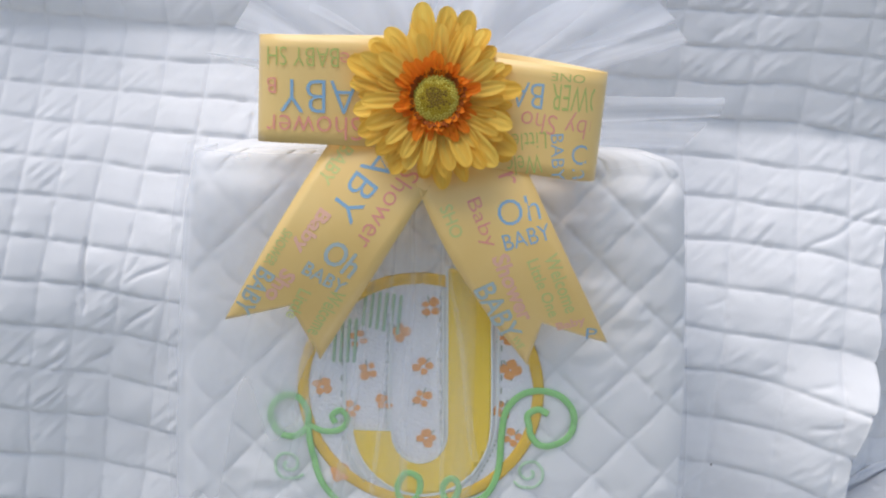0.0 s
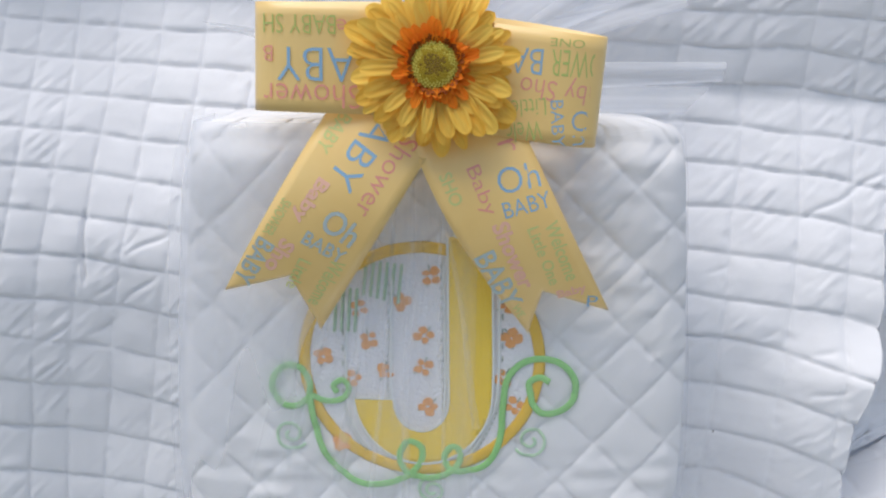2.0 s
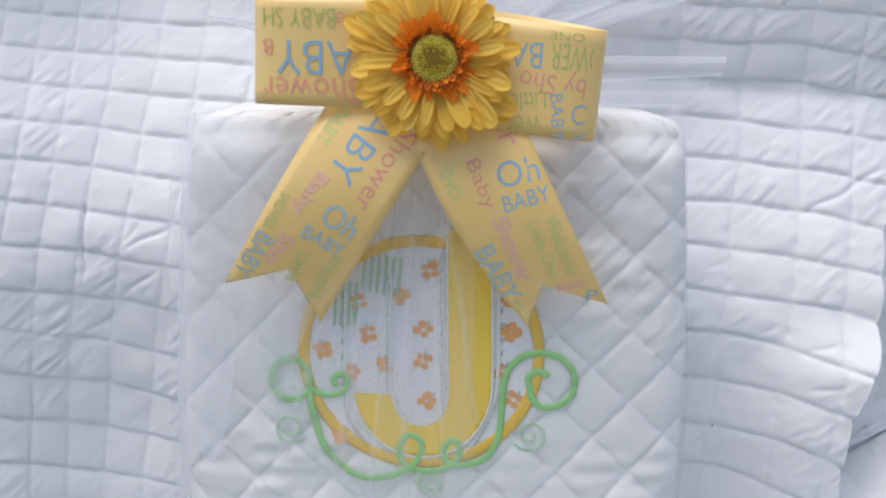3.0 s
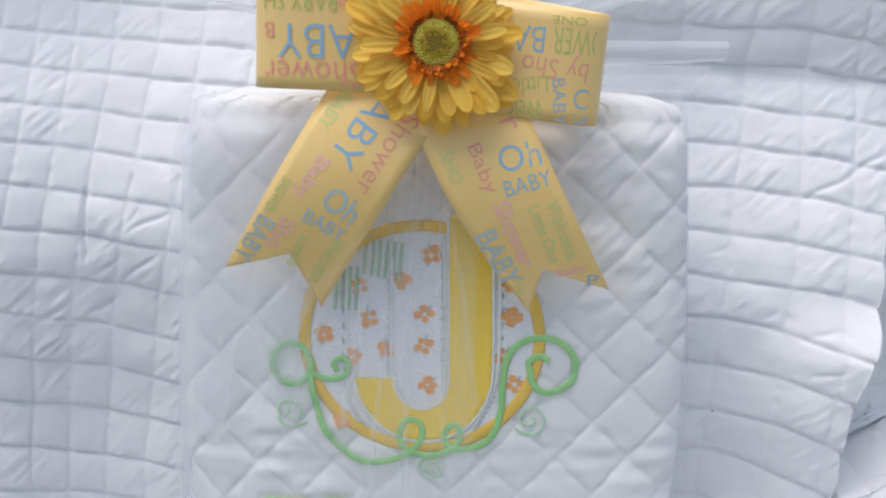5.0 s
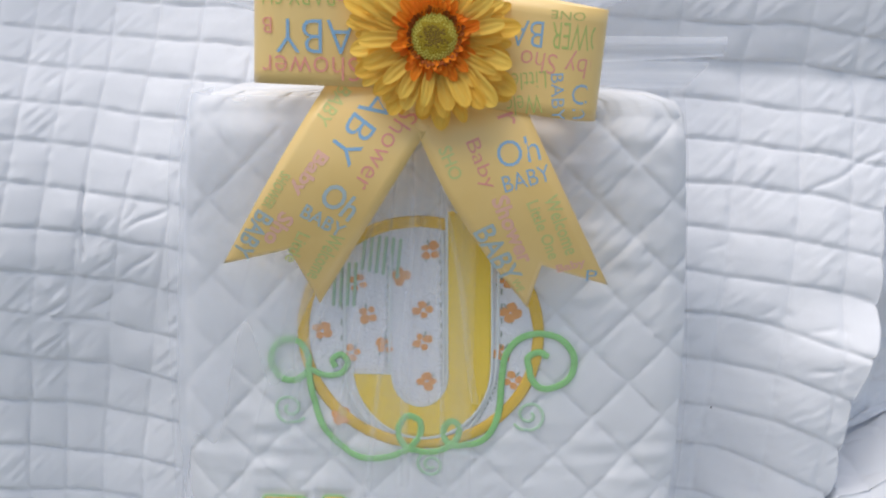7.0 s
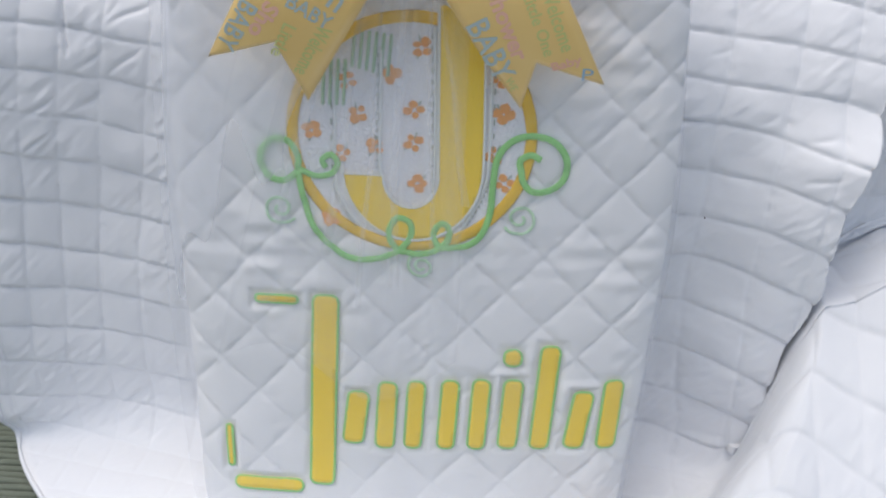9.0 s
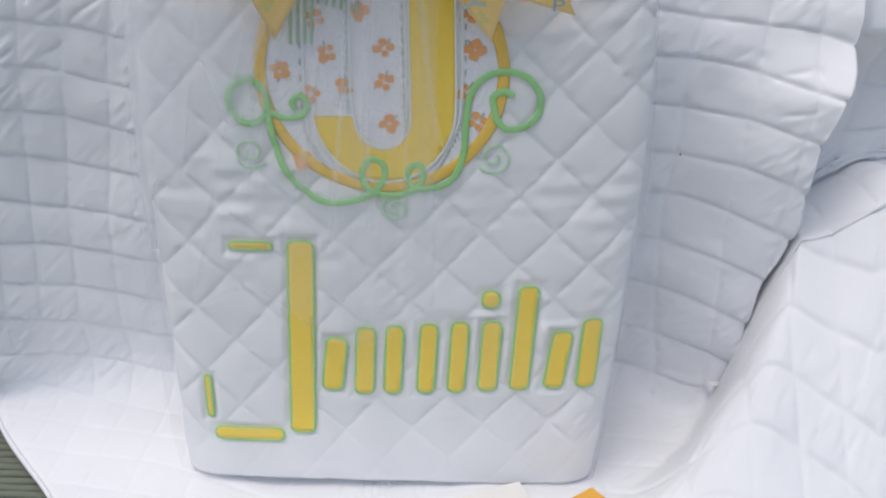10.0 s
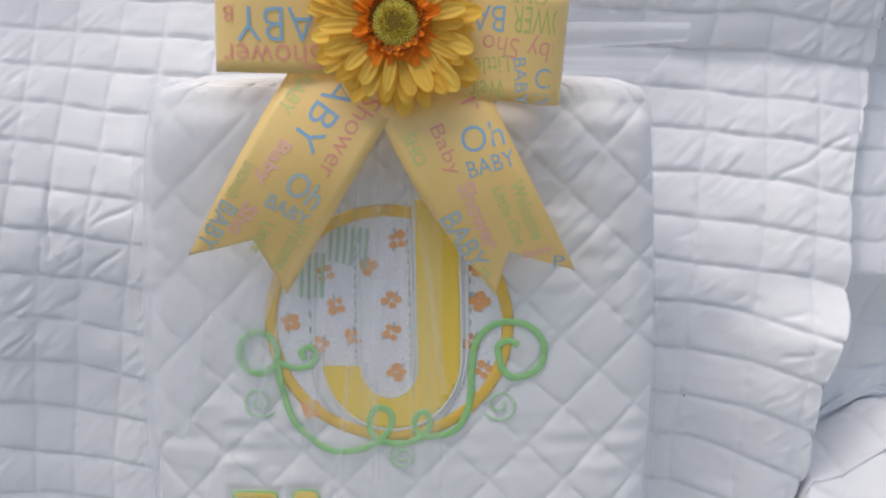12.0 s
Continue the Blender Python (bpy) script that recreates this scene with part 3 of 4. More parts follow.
def build_applique(bundle, base):
    cx, cz = OVAL
    R1 = 0.0725
    disc = plate([(cx + R1 * math.cos(a), cz + R1 * 0.99 * math.sin(a)) for a in np.linspace(0, 2 * math.pi, 97)[:-1]],
                 0.0012, print_white, "applique_disc", bundle, base, "round white cotton patch with small orange flowers")
    cord([(cx + R1 * math.cos(a), cz + R1 * 0.99 * math.sin(a)) for a in np.linspace(0.5 * math.pi, 2.5 * math.pi, 121)],
         0.0036, satin_gold, "satin_border", disc, base, 0.0012, 0.5, "gold satin-stitched border")
    # the initial in gold cotton with its white stitched outline
    outer = [(0.0108, 0.380), (0.0215, 0.378), (0.0385, 0.352), (0.0400, 0.300)]
    outer += [(-0.0035 + 0.0435 * math.cos(a), 0.280 - 0.0475 * math.sin(a)) for a in np.linspace(0.0, math.pi, 22)]
    outer += [(-0.0465, 0.2755), (-0.0225, 0.2755)]
    outer += [(-0.0045 + 0.0170 * math.cos(a), 0.274 - 0.0195 * math.sin(a)) for a in np.linspace(math.pi, 0.0, 14)]
    letter = plate(densify(outer, 0.005), 0.0024, gold_cotton, "letter", disc, base, "gold cotton initial")
    edge = densify(outer, 0.003)
    cord(edge + edge[:1], 0.0008, lace_white, "stitching", letter, base, 0.0026, 0.6, "white stitched outline")
    cord(line2([(-0.0225, 0.352), (-0.0232, 0.31), (-0.0228, 0.276), (-0.016, 0.258), (-0.0045, 0.2525), (0.007, 0.258), (0.0102, 0.276), (0.0098, 0.32), (0.0085, 0.366)], 8),
         0.0011, lace_white, "inner_stitching", disc, base, 0.0016, 0.6)
    cord(line2([(0.0425, 0.35), (0.0432, 0.29), (0.0405, 0.268), (0.030, 0.245), (0.022, 0.236)], 8), 0.0010, lace_white, "outer_stitching", disc, base, 0.0016, 0.6)
    cord(line2([(-0.0505, 0.34), (-0.051, 0.275), (-0.046, 0.255), (-0.036, 0.240)], 8), 0.0010, lace_white, "side_stitching", disc, base, 0.0016, 0.6)
    # rows of small grey-green stitches beside the initial
    for path in ([(-0.0245, 0.350), (-0.0252, 0.31), (-0.0248, 0.277), (-0.018, 0.2565), (-0.0045, 0.2505), (0.0085, 0.2565), (0.0088, 0.276), (0.0080, 0.32), (0.0070, 0.366)],
                 [(0.0445, 0.350), (0.0452, 0.29), (0.0425, 0.268), (0.032, 0.245), (0.024, 0.235)], [(-0.0525, 0.340), (-0.053, 0.275), (-0.048, 0.254), (-0.038, 0.239)]):
        pts = line2(path, 14)
        verts, faces = [], []
        for i in range(0, len(pts) - 1, 2):
            (x0, z0), (x1, z1) = pts[i], pts[i + 1]
            v, f = tube([(x0, float(front(x0, z0, 0.0019)), z0), (x0 + (x1 - x0) * 0.8, float(front(x1, z1, 0.0019)), z0 + (z1 - z0) * 0.8)], 0.00045, 5)
            faces += [tuple(q + len(verts) for q in g) for g in f]
            verts += [Vector(q) - base for q in v]
        part("stitch_row", mesh_of("stitch_row", verts, faces, stitch_grey), disc, "row of small grey-green stitches")
    # green striped stripes at the upper side of the patch
    for i in range(6):
        x0 = -0.041 + i * 0.0042
        plate(round_bar(x0, x0 + 0.0019, 0.3415 - 0.001 * i, 0.364 - 0.0005 * i, 0.0008, 0.10), 0.0018, stripe_green, "stripe", disc, base)
    for i in range(4):
        x0 = -0.0590 + i * 0.0042
        plate(round_bar(x0, x0 + 0.0019, 0.318, 0.346, 0.0008, 0.06), 0.0018, stripe_green, "stripe", disc, base)
    rng = random.Random(5)
    for fx, fz in ((0.0008, 0.3543), (-0.0176, 0.3386), (-0.0369, 0.3131), (-0.0029, 0.3167), (-0.0265, 0.2932), (-0.0034, 0.2965), (0.0002, 0.2704),
                   (-0.0650, 0.3018), (-0.0476, 0.2876), (0.0506, 0.3164), (0.0465, 0.2906), (0.0531, 0.2722), (-0.0541, 0.2456), (-0.043, 0.3335), (0.047, 0.338)):
        turn = rng.uniform(0, 90)
        for k in range(4):
            a = radians(turn + 90 * k)
            far, size = rng.uniform(0.0030, 0.0042), rng.uniform(0.75, 1.2)
            lx, lz = fx + far * math.cos(a), fz + far * math.sin(a)
            plate([(lx + 0.0030 * size * math.cos(t) * rng.uniform(0.8, 1.15), lz + 0.0027 * size * math.sin(t) * rng.uniform(0.8, 1.15)) for t in np.linspace(0, 2 * math.pi, 12)[:-1]],
                  0.0015 + 0.0001 * k, satin_orange, "printed_petal", disc, base, "", False)
        for k in range(2):
            a = radians(turn + 45 + 150 * k)
            cord([(fx + r * math.cos(a), fz + r * math.sin(a)) for r in (0.003, 0.005, 0.0072)], 0.0005, stitch_grey, "printed_stem", disc, base, 0.0014, 0.7)
    # green vine with curls
    vine = [(0.0745, 0.2893), (0.0685, 0.2918), (0.0622, 0.2880)] + [(0.0722 + r * math.cos(radians(a)), 0.2850 + r * math.sin(radians(a))) for r, a in
            ((0.0100, 205), (0.0130, 235), (0.0165, 265), (0.0180, 300), (0.0185, 340), (0.0185, 20), (0.0185, 60), (0.0190, 100), (0.0215, 135))]
    vine += [(0.0485, 0.2895), (0.0462, 0.272), (0.0455, 0.255), (0.0420, 0.242), (0.0350, 0.233), (0.024, 0.229), (0.0135, 0.2300)]
    vine += [(0.0105, 0.2380), (0.0150, 0.2445), (0.0200, 0.2415), (0.0190, 0.2330), (0.011, 0.2265), (-0.0010, 0.2240), (-0.0125, 0.2265)]
    vine += [(-0.0180, 0.2365), (-0.0130, 0.2470), (-0.0045, 0.2440), (-0.0045, 0.2340), (-0.0130, 0.2245), (-0.0260, 0.2195), (-0.0420, 0.2195), (-0.0560, 0.2280), (-0.0660, 0.2420),
             (-0.0710, 0.2580), (-0.0740, 0.2750)]
    vine += [(-0.0740, 0.2850), (-0.0790, 0.2940), (-0.0880, 0.2960), (-0.0960, 0.2890), (-0.0970, 0.2790), (-0.0910, 0.2710), (-0.082, 0.2700), (-0.0750, 0.2750)]
    cord(line2(vine, 7), 0.0021, satin_green, "vine", bundle, base, 0.0024, 0.6, "green satin-stitched vine with curls")
    cord(line2([(-0.0735, 0.277), (-0.064, 0.273), (-0.054, 0.2745), (-0.0495, 0.2815), (-0.0535, 0.2870), (-0.0590, 0.2835), (-0.0570, 0.2785)], 7),
         0.0019, satin_green, "tendril", bundle, base, 0.0024, 0.6)
    for x, z, a0, tn in ((0.0640, 0.2500, 215, 1.55), (-0.0865, 0.2505, 325, -1.55), (0.0030, 0.2150, 130, 1.55)):
        cord(spiral(x, z, 0.0112 if abs(x) > 0.01 else 0.009, 0.0018, a0, tn, 46), 0.0010, pale_green, "small_curl", bundle, base, 0.0015, 0.7, "thin pale green stitched curl")
    # the stitched word, kept as plain bars
    for x0, x1, z0, z1, lean in BARS:
        o = densify(round_bar(x0, x1, z0, z1, 0.0045, lean), 0.005)
        bar = plate(o, 0.0018, gold_cotton, "stitched_bar", bundle, base, "yellow stitched bar with green outline")
        cord(o + o[:1], 0.0010, satin_green, "outline", bar, base, 0.0016, 0.7)


# ---------------------------------------------------------------- tulle
def wrap_y(s):
    """Depth of the net round the bundle: just clear of the front, then back along the sides."""
    k = min(abs(s) / 0.92, 1.0)
    return -0.0095 + 0.007 * k ** 16 + 0.003 * k ** 4 + max(0.0, abs(s) - 0.92) / 0.08 * 0.05


def build_tulle():
    net = thing("tulle_wrap", (0, 0.04, 0.0), "sheer white tulle wrapped round the bundle and gathered on top", "tulle wrap")
    base = Vector((0, 0.04, 0))
    # thin layer all round the bundle
    rows, cols = 60, 90
    verts, uvs = [], []
    for r in range(rows):
        z = 0.003 + (TOP + 0.012 - 0.003) * r / (rows - 1)
        for c in range(cols):
            k = c / (cols - 1)
            s = -1 + 2 * k
            w = float(pack_half(min(z, TOP))) + 0.002 + (0.007 if s < 0 else 0.0) + 0.0012 * math.sin(z * 25 + s * 2)
            y = wrap_y(s) + 0.0012 * math.sin(s * 19 + z * 6) + 0.02 * max(0.0, (z - TOP + 0.03) / 0.04) ** 2
            verts.append(Vector((float(pack_shift(z)) + w * max(-1.0, min(1.0, s / 0.92)), y, z)) - base)
            uvs.append((k, z))
    part("front_layer", mesh_of("front_layer", verts, grid_faces(rows, cols), net_wrap, True, uvs), net, "thin see-through net layer")
    # gathered pleats hanging from the knot
    rows, cols = 40, 120
    verts, uvs = [], []
    for r in range(rows):
        t = r / (rows - 1)
        z = 0.440 - 0.30 * t
        for c in range(cols):
            k = c / (cols - 1)
            g = t ** 0.7
            x = (-0.03 + 0.06 * k) * (1 - g) + (-0.132 + 0.160 * k) * g
            y = -0.0148 - 0.0008 * math.sin(k * 14 + 2 * math.sin(t * 3))
            verts.append(Vector((x, y, z + 0.020 * math.sin(k * 7) * t)) - base)
            uvs.append((k, z))
    part("pleats", mesh_of("pleats", verts, grid_faces(rows, cols), net_veil, True, uvs), net, "gathered hanging net pleats")
    # narrow folds of the gathered net, denser than the rest
    for xa, xb, zb, wide in ((0.002, 0.031, 0.262, 0.0055), (-0.020, -0.056, 0.225, 0.0075), (-0.008, -0.014, 0.205, 0.0065), (-0.014, -0.036, 0.190, 0.0045), (-0.024, -0.090, 0.230, 0.0060), (0.006, 0.010, 0.215, 0.0040)):
        verts, uvs = [], []
        for r in range(24):
            t = r / 23
            x = xa + (xb - xa) * t ** 0.9 + 0.001 * math.sin(t * 9 + xb * 90)
            for c in range(4):
                verts.append(Vector((x + wide * (c / 3 - 0.5) * (0.3 + 0.6 * t), -0.0150 - 0.0008 * (c in (1, 2)), 0.436 + (zb - 0.436) * t)) - base)
                uvs.append((c / 9 + xb, t))
        part("fold", mesh_of("fold", verts, grid_faces(24, 4), net_fold, True, uvs), net, "narrow doubled fold of net")
    # doubled net over the upper part, hanging from the top edge
    rows, cols = 30, 70
    verts, uvs = [], []
    for r in range(rows):
        t = r / (rows - 1)
        for c in range(cols):
            k = c / (cols - 1)
            s = -1 + (0.62 + 0.10 * math.sin(t * 5)) * k
            z = TOP + 0.008 - (0.20 + 0.05 * math.sin(k * 5 + 1) + 0.02 * math.sin(k * 17)) * t
            w = float(pack_half(min(z, TOP)))
            y = wrap_y(s) - 0.003 + 0.0012 * math.sin(s * 23) + 0.02 * max(0.0, (z - TOP + 0.03) / 0.04) ** 2
            verts.append(Vector((float(pack_shift(z)) + (w + 0.001) * max(-1.0, min(1.0, s / 0.92)), y, z)) - base)
            uvs.append((k, z))
    part("upper_layer", mesh_of("upper_layer", verts, grid_faces(rows, cols), net_upper, True, uvs), net, "second see-through net layer")
    # broad gathered fan standing up behind the bow
    rows, cols = 30, 110
    verts, uvs = [], []
    for r in range(rows):
        t = r / (rows - 1)
        for c in range(cols):
            k = c / (cols - 1)
            a = radians(22 + 140 * k)
            far = (0.138 + 0.010 * math.sin(k * 23) + 0.008 * math.sin(k * 9 + 1)) * t + 0.006
            y = 0.016 + 0.060 * t ** 1.3 + 0.006 * t * math.sin(k * 41 + 2 * math.sin(k * 13)) + 0.010 * t * math.sin(k * 15)
            verts.append(Vector((0.006 + far * math.cos(a), y, 0.470 + far * math.sin(a))) - base)
            uvs.append((k * 2, t * 0.3))
    part("fan", mesh_of("fan", verts, grid_faces(rows, cols), net_fan, True, uvs), net, "gathered fan of white net")
    # loose ends spreading behind the bow: root z from, to; tip upper x, z; tip lower x, z; depth at the tip
    rng = random.Random(11)
    for r0, r1, x0, z0, x1, z1, yy in ((0.462, 0.482, 0.1795, 0.4815, 0.1770, 0.4700, 0.040), (0.452, 0.470, 0.1700, 0.4660, 0.1560, 0.4500, 0.044), (0.470, 0.490, 0.1500, 0.5270, 0.1580, 0.5150, 0.046),
                                       (0.474, 0.494, 0.1180, 0.5650, 0.1520, 0.5300, 0.052), (0.476, 0.500, 0.060, 0.600, 0.125, 0.560, 0.058), (0.476, 0.500, -0.010, 0.610, 0.070, 0.600, 0.062),
                                       (0.476, 0.500, -0.080, 0.600, 0.000, 0.610, 0.058), (0.474, 0.494, -0.125, 0.550, -0.070, 0.600, 0.054), (0.470, 0.488, -0.1490, 0.5035, -0.1130, 0.4930, 0.044),
                                       (0.470, 0.490, -0.1330, 0.5200, -0.1200, 0.5480, 0.050)):
        rows, cols = 24, 22
        verts, uvs = [], []
        ph = rng.uniform(0, 6)
        side = 1 if x0 + x1 > 0 else -1
        for r in range(rows):
            t = r / (rows - 1)
            for c in range(cols):
                k = c / (cols - 1)
                a = Vector((0.012 * side * k, 0.012, r1 + (r0 - r1) * k))
                b = Vector((x0 + (x1 - x0) * k, yy + 0.35 * max(0.0, z0 + (z1 - z0) * k - 0.47), z0 + (z1 - z0) * k))
                p = a * (1 - t) + b * t
                p.y += 0.004 * t * (1 - 0.5 * t) * math.sin(k * 6 + ph) + 0.003 * math.sin(t * 4 + ph)
                verts.append(p - base)
                uvs.append((k, t * 0.3))
        part("loose_end", mesh_of("loose_end", verts, grid_faces(rows, cols), net_fan, True, uvs), net, "loose end of white net")


# ---------------------------------------------------------------- ribbon bow
def lettering(word, wide, high, x, z, turn, surface, material, parent, base, lift=0.0007, stroke=-0.012):
    """A printed word laid on a ribbon: x, z of its middle, turned in degrees, y from the ribbon's surface."""
    cu = bpy.data.curves.new("lettering", "FONT")
    cu.body, cu.size = word, 1.0
    cu.resolution_u, cu.offset = 3, stroke
    tmp = bpy.data.objects.new("lettering", cu)
    scene.collection.objects.link(tmp)
    me = bpy.data.meshes.new_from_object(tmp.evaluated_get(bpy.context.evaluated_depsgraph_get()))
    bpy.data.objects.remove(tmp)
    bpy.data.curves.remove(cu)
    co = np.array([v.co[:2] for v in me.vertices])
    lo, hi = co.min(0), co.max(0)
    co = (co - (lo + hi) / 2) / (hi - lo) * (wide, high)
    c, s = math.cos(radians(turn)), math.sin(radians(turn))
    for v, (a, b) in zip(me.vertices, co):
        px, pz = x + a * c - b * s, z + a * s + b * c
        v.co = Vector((px, surface(px, pz) - lift, pz)) - base
    me.materials.clear()
    me.materials.append(material)
    return part("lettering", me, parent)


def build_bow():
    bow = thing("ribbon_bow", (0, -0.02, 0.46), "pale yellow satin bow printed with baby shower words", "bow")
    base = Vector((0, -0.02, 0.46))

    def strip(name, pts, half, up, parent, label=""):
        """A ribbon along plan points (x, y, z of its middle line), standing on edge."""
        verts, n = [], 9
        line = spline(pts, 8)
        for p in line:
            for k in range(n):
                verts.append(p + up * half * (-1 + 2 * k / (n - 1)) - base)
        me = mesh_of(name, verts, grid_faces(len(line), n), ribbon_mat)
        ob = part(name, me, parent, label)
        sol = ob.modifiers.new("thickness", "SOLIDIFY")
        sol.thickness = 0.0005
        return ob, line

    left, lline = strip("loop", [(0.0, -0.018, 0.482), (-0.03, -0.030, 0.4825), (-0.06, -0.034, 0.4835), (-0.085, -0.032, 0.484), (-0.0965, -0.022, 0.484), (-0.088, -0.008, 0.4845),
                                 (-0.06, 0.0, 0.485), (-0.03, -0.002, 0.485), (0.0, -0.012, 0.484)], 0.0295, Vector((0.035, 0, 1)).normalized(), bow, "ribbon loop with upside-down words")
    right, rline = strip("loop", [(0.0, -0.018, 0.476), (0.03, -0.030, 0.4735), (0.06, -0.034, 0.470), (0.083, -0.032, 0.467), (0.0955, -0.022, 0.466), (0.088, -0.008, 0.468),
                                  (0.06, 0.0, 0.473), (0.03, -0.002, 0.477), (0.0, -0.012, 0.48)], 0.0300, Vector((0.075, 0, 1)).normalized(), bow, "ribbon loop with upside-down words")

    def loop_y(line, tilt, middle):
        half = line[: int(len(line) * 0.5)]
        xs = np.array([p.x for p in half])
        ys = np.array([p.y for p in half])
        o = np.argsort(xs)
        return lambda x, z: float(np.interp(x - tilt * (z - middle), xs[o], ys[o]))

    ly, ry = loop_y(lline, 0.035, 0.484), loop_y(rline, 0.075, 0.469)
    lx = lambda px: -0.0933 + (px - 460) * 0.000307
    lz = lambda py: 0.513 - (py - 60) * 0.000307
    unit = 0.000307
    for word, wide, high, px, py, turn, mat in (
            ("BABY SH", 130, 33, 538, 97, 180, ink_green), ("BABY", 178, 58, 586, 167, 180, ink_blue), ("B", 18, 27, 480, 148, 180, ink_pink), ("Shower", 176, 42, 557, 222, 180, ink_pink),
            ("e", 16, 18, 614, 97, 180, ink_pink)):
        lettering(word, wide * unit, high * unit, lx(px), lz(py), turn - 1, ly, mat, left, base)
    for word, wide, high, px, py, turn, mat in (
            ("OWER", 92, 46, 1028, 162, 176, ink_green), ("BABY", 118, 44, 908, 155, 176, ink_blue), ("aby Sho", 138, 46, 998, 205, 172, ink_pink), ("Little", 60, 30, 945, 238, 185, ink_green),
            ("Welc", 62, 34, 938, 280, 187, ink_green), ("BABY", 82, 22, 997, 266, -86, ink_blue), ("Oh", 60, 34, 1040, 274, -86, ink_blue), ("ONE", 60, 14, 1010, 126, 176, ink_green)):
        lettering(word, wide * unit, high * unit, lx(px), lz(py), turn, ry, mat, right, base)

    # two tails with swallow-tail ends, hanging over the bundle's front
    def tail(outline_a, outline_b, notch, parent, bulge=0.0):
        """Ribbon tail between two long edges, with the notch point at its end."""
        rows, cols = 36, 11
        a0, a1 = outline_a
        b0, b1 = outline_b
        verts = []
        for r in range(rows):
            t = r / (rows - 1)
            for c in range(cols):
                k = c / (cols - 1)
                e = Vector(a1) * (1 - k) + Vector(b1) * k
                pull = 1 - abs(2 * k - 1)
                e = e + (Vector(notch) - (Vector(a1) + Vector(b1)) / 2) * pull
                p = (Vector(a0) * (1 - k) + Vector(b0) * k) * (1 - t) + e * t - Vector((bulge * math.sin(math.pi * t) * (1 - k), 0))
                verts.append(Vector((p.x, tail_y(p.x, p.y), p.y)) - base)
        ob = part("tail", mesh_of("tail", verts, grid_faces(rows, cols), ribbon_mat), parent, "hanging ribbon tail with notched end")
        ob.modifiers.new("thickness", "SOLIDIFY").thickness = 0.0005
        return ob

    def tail_y(x, z):
        k = min(max((0.46 - z) / 0.13, 0), 1)
        return -0.0168 - 0.0220 * math.sin(math.pi * min(1.0, 0.06 + 0.94 * k) ** 0.9) - 0.0022 * math.sin(abs(x) * 62 + z * 24) * k

    tl = tail(((-0.0480, 0.468), (-0.1181, 0.3500)), ((0.010, 0.446), (-0.0640, 0.3240)), (-0.0785, 0.3610), bow)
    trr = tail(((-0.012, 0.446), (0.0600, 0.3240)), ((0.0450, 0.462), (0.1055, 0.3420)), (0.0668, 0.3540), bow, 0.006)
    tx = lambda px: -0.1181 + (px - 408) * 0.000337
    tz = lambda py: 0.454 - (py - 250) * 0.00034
    unit = 0.000338
    for word, wide, high, px, py, turn, mat in (
            ("BABY", 165, 46, 663, 300, -126, ink_blue), ("Shower", 150, 33, 693, 352, -122, ink_pink), ("Oh", 62, 45, 618, 437, -38, back_blue), ("BABY", 76, 26, 588, 472, -32, back_blue),
            ("BABY", 70, 24, 605, 282, -125, back_green), ("Baby", 84, 30, 566, 390, -124, back_pink), ("Sho", 66, 28, 512, 488, -124, back_pink), ("BABY", 96, 32, 466, 500, -124, back_blue),
            ("Little", 62, 22, 540, 522, -118, back_green), ("Welcome", 100, 26, 586, 540, -120, back_green), ("SHOWER", 70, 18, 512, 420, -122, back_green)):
        lettering(word, wide * unit, high * unit, tx(px), tz(py), turn, tail_y, mat, tl, base, stroke={back_pink: 0.03, back_blue: 0.012, back_green: 0.012}.get(mat, -0.008))
    for word, wide, high, px, py, turn, mat in (
            ("Oh", 68, 42, 909, 349, 14, ink_blue), ("BABY", 78, 27, 924, 392, 17, ink_blue), ("Baby", 84, 30, 848, 372, -66, ink_pink), ("Shower", 128, 30, 906, 482, -66, back_pink),
            ("BABY", 112, 38, 882, 528, -61, back_blue), ("SHO", 56, 22, 800, 370, -66, back_green), ("Welcome", 110, 24, 985, 470, -67, back_green), ("Little One", 110, 20, 956, 480, -67, back_green),
            ("r", 20, 26, 890, 300, -70, ink_pink), ("P", 18, 22, 1042, 562, 0, ink_blue), ("Baby", 50, 20, 1006, 545, 20, back_pink), ("WE", 26, 14, 918, 588, -60, back_green)):
        lettering(word, wide * unit, high * unit, tx(px), tz(py), turn, tail_y, mat, trr, base, stroke={back_pink: 0.03, back_blue: 0.012, back_green: 0.012}.get(mat, -0.008))
    knot = bmesh.new()
    bmesh.ops.create_uvsphere(knot, u_segments=16, v_segments=10, radius=1)
    bmesh.ops.scale(knot, vec=(0.018, 0.010, 0.020), verts=knot.verts)
    bm_part("knot", knot, ribbon_mat, bow, "", pose(0.002, 0.0, 0.012))


# ---------------------------------------------------------------- silk gerbera
def petal_mesh(name, length, width, cup, material, tip=0.68):
    rows, cols = 12, 11
    verts = []
    for r in range(rows):
        t = 1 - (1 - r / (rows - 1)) ** 1.7
        w = width * (0.32 + 0.68 * math.sin(min(t / 0.72, 1) * math.pi / 2)) * math.sqrt(max(0.0, 1 - max(0, (t - tip) / (1 - tip)) ** 2.4) + 0.004)
        for c in range(cols):
            k = -1 + 2 * c / (cols - 1)
            groove = 0.055 * width * math.cos(k * math.pi * 2.5) * math.sin(t * math.pi)
            verts.append((t * length, k * w / 2, cup * length * (math.sin(t * 2.4) * 0.5 - 0.35 * t * t) + groove + 0.10 * w * k * k))
    return mesh_of(name, verts, grid_faces(rows, cols), material)


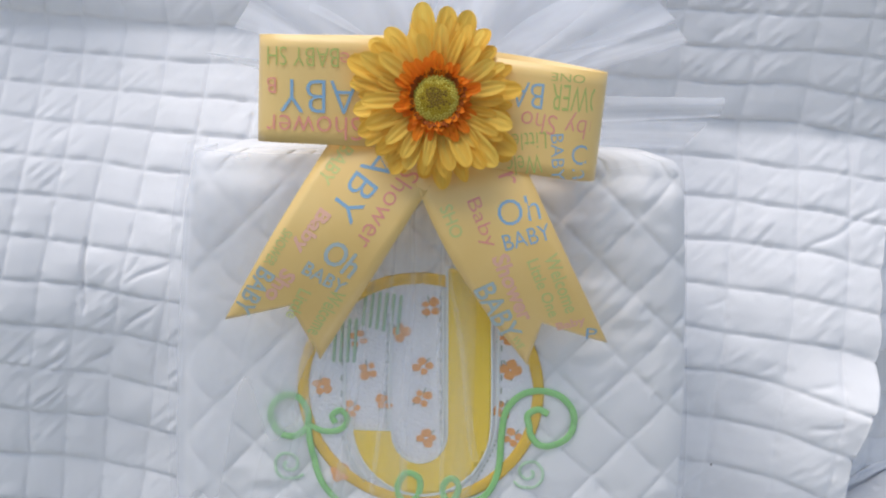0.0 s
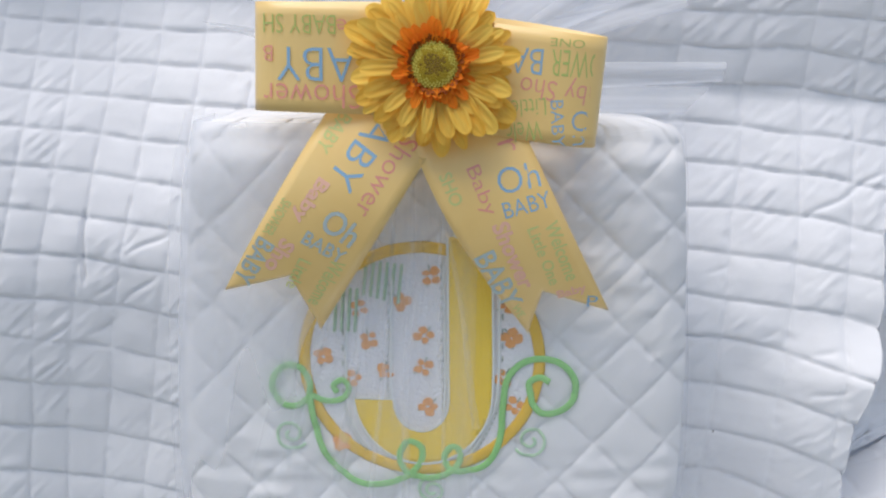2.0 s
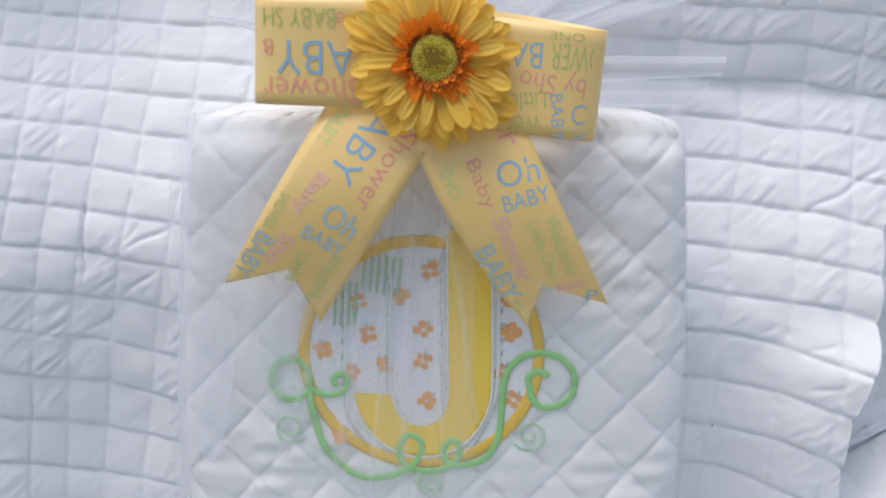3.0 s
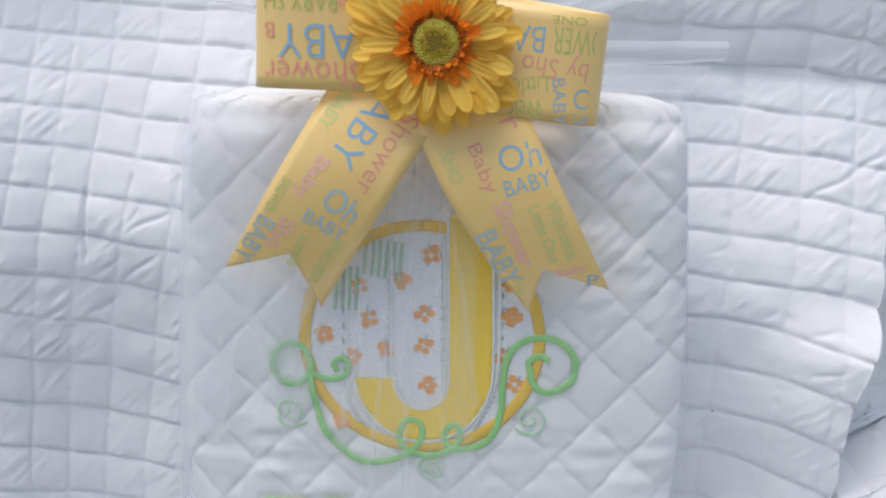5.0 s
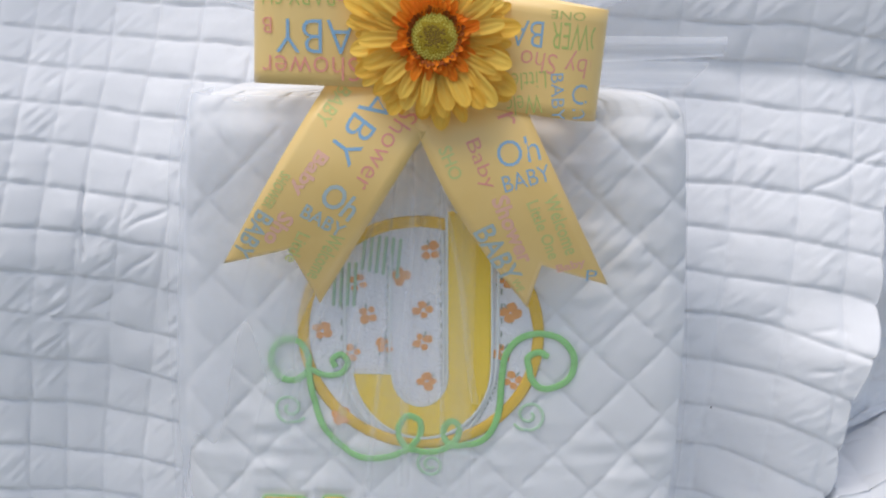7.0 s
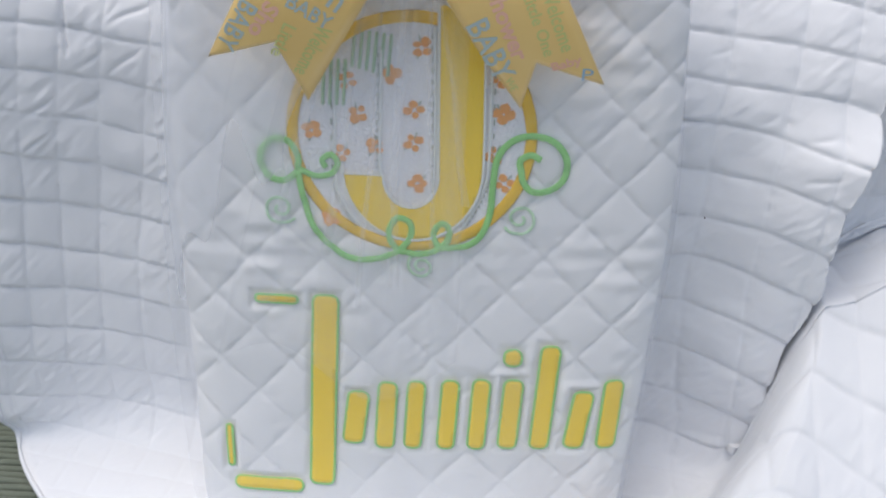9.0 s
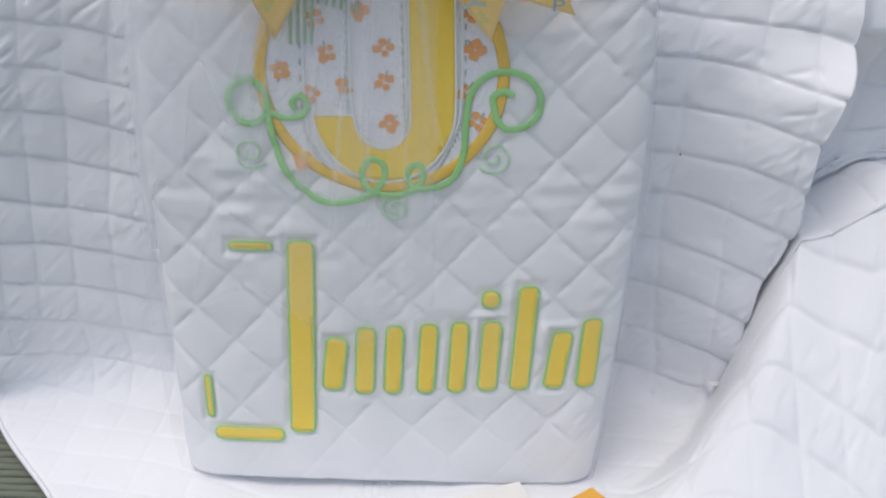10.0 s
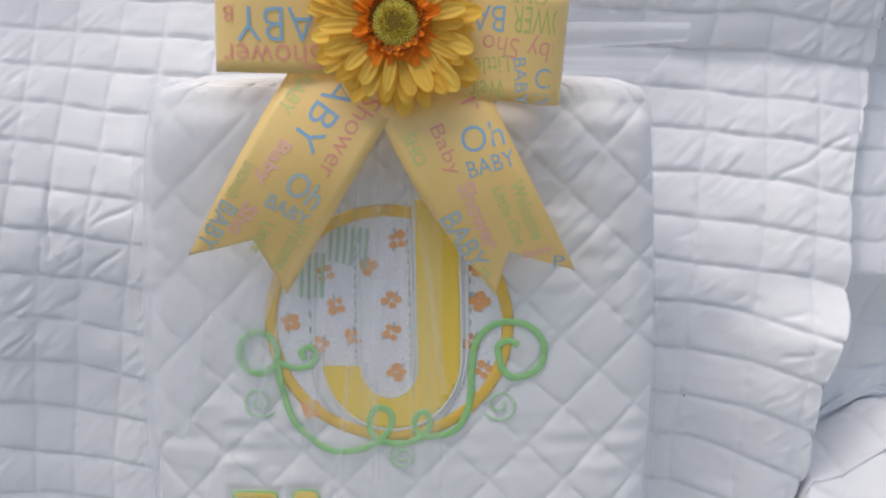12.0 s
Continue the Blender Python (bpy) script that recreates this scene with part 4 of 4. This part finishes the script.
def build_flower():
    at = Vector((0.0047, -0.041, 0.4800))
    fl = thing("silk_flower", at, "yellow silk gerbera with orange ring and green-brown centre on the bow", "artificial flower")
    fl.matrix_basis = pose(at.x, at.y, at.z, 84, 0, 2) @ Matrix.Diagonal((0.95, 0.95, 0.95, 1))
    rng = random.Random(3)
    meshes = [petal_mesh("petal", 0.040, 0.0110, 0.16, petal_yellow, 0.68), petal_mesh("petal", 0.042, 0.0124, 0.10, petal_yellow, 0.72), petal_mesh("petal", 0.039, 0.0088, 0.24, petal_yellow, 0.62)]
    for ring, (count, tilt, lift, sc) in enumerate(((26, 0, -0.004, 1.03), (30, 6, -0.001, 0.97), (28, 12, 0.001, 0.80))):
        for i in range(count):
            a = 360 * (i + 0.5 * (ring % 2)) / count + rng.uniform(-5, 5)
            ob = new("petal", meshes[rng.randrange(3)])
            ob.parent = fl
            k = sc * rng.uniform(0.84, 1.08) * (1 + 0.02 * math.sin(radians(a)))
            ob.matrix_local = pose(0, 0, lift, 0, 0, a) @ pose(0.0085, 0, 0, rng.uniform(-18, 18), -tilt + rng.uniform(-8, 8), 0) @ Matrix.Diagonal((k, k, k, 1))
    frill = [petal_mesh("orange_petal", 0.0135, 0.0050, 0.25, petal_orange, 0.6), petal_mesh("orange_petal", 0.0105, 0.0036, 0.35, petal_orange, 0.55)]
    for ring, (count, tilt, lift, start) in enumerate(((34, 16, 0.0045, 0.0105), (46, 32, 0.005, 0.0104), (52, 50, 0.0052, 0.0110))):
        for i in range(count):
            a = 360 * (i + 0.5 * (ring % 2)) / count + rng.uniform(-6, 6)
            ob = new("orange_petal", frill[ring % 2])
            ob.parent = fl
            k = rng.uniform(0.65, 1.2) * (1.1, 0.95, 0.72)[ring]
            ob.matrix_local = pose(0, 0, lift, 0, 0, a) @ pose(start, 0, 0, rng.uniform(-20, 20), -tilt + rng.uniform(-10, 10), 0) @ Matrix.Diagonal((k, k, k, 1))
    dark = petal_mesh("inner_bract", 0.0058, 0.0030, 0.3, bract_red, 0.5)
    for i in range(64):
        ob = new("inner_bract", dark)
        ob.parent = fl
        k = rng.uniform(0.8, 1.2)
        ob.matrix_local = pose(0, 0, 0.0076, 0, 0, 360 * i / 64 + rng.uniform(-4, 4)) @ pose(0.0128, 0, 0, rng.uniform(-20, 20), -58 + rng.uniform(-14, 14), 0) @ Matrix.Diagonal((k, k, k, 1))
    bm = bmesh.new()
    bmesh.ops.create_uvsphere(bm, u_segments=28, v_segments=16, radius=1)
    bmesh.ops.scale(bm, vec=(0.0131, 0.0131, 0.0052), verts=bm.verts)
    bm_part("flower_centre", bm, disc_olive, fl, "domed yellow-green centre", pose(0, 0, 0.007))
    seed = bmesh.new()
    bmesh.ops.create_icosphere(seed, subdivisions=1, radius=0.00078)
    me_g, me_o, me_b = [bpy.data.meshes.new("floret") for k in range(3)]
    seed.to_mesh(me_g), seed.to_mesh(me_o), seed.to_mesh(me_b)
    seed.free()
    me_g.materials.append(disc_green), me_o.materials.append(disc_olive), me_b.materials.append(disc_brown)
    for i in range(230):
        r = 0.0133 * math.sqrt((i + 0.5) / 230)
        a = i * 2.39996
        ob = new("floret", me_b if r < rng.uniform(0.0035, 0.0080) else me_o if r < rng.uniform(0.0075, 0.0105) else me_g)
        ob.parent = fl
        ob.matrix_local = pose(r * math.cos(a), r * math.sin(a), 0.0072 + 0.006 * math.sqrt(max(0, 1 - (r / 0.0137) ** 2)) - (0.0004 if r < 0.004 else 0))
    # calyx that holds the flower to the bow
    bm = bmesh.new()
    bmesh.ops.create_cone(bm, cap_ends=True, segments=16, radius1=0.006, radius2=0.013, depth=0.022)
    bm_part("calyx", bm, disc_green, fl, "", pose(0, 0, -0.010))


def build_cards():
    for name, label, mat, x, y, turn, w, d in (("paper_card", "white paper card lying on the quilt", paper_white, 0.074, -0.036, 24, 0.05, 0.035),
                                               ("paper_tag", "orange paper tag lying on the quilt", paper_orange, 0.133, -0.040, 38, 0.045, 0.03)):
        bm = rounded_box(w, d, 0.0025, 0.0006)
        me = bpy.data.meshes.new(name)
        bm.to_mesh(me)
        bm.free()
        me.materials.append(mat)
        ob = new(name, me)
        ob.matrix_basis = pose(x, y, 0.0035, 2, 0, turn)
        tagged(ob, label, "card")


def build_lint():
    bm = bmesh.new()
    bmesh.ops.create_icosphere(bm, subdivisions=2, radius=0.0008)
    for v in bm.verts:
        v.co = Vector((v.co.x * 0.7, v.co.y * 0.6, v.co.z * (1.2 + 0.3 * math.sin(v.co.x * 4000))))
    me = bpy.data.meshes.new("lint_speck")
    bm.to_mesh(me)
    bm.free()
    me.materials.append(lint_dark)
    ob = new("lint_speck", me)
    x, v = LINT
    y, z, wall = quilt_shape(np.array(x), np.array(v))
    ob.location = (x, float(y) - 0.0005, float(z))
    tagged(ob, "tiny dark speck of lint caught on the quilt", "lint")


build_ground()
build_chair()
build_quilt()
build_bundle()
build_tulle()
build_bow()
build_flower()
build_cards()
build_lint()
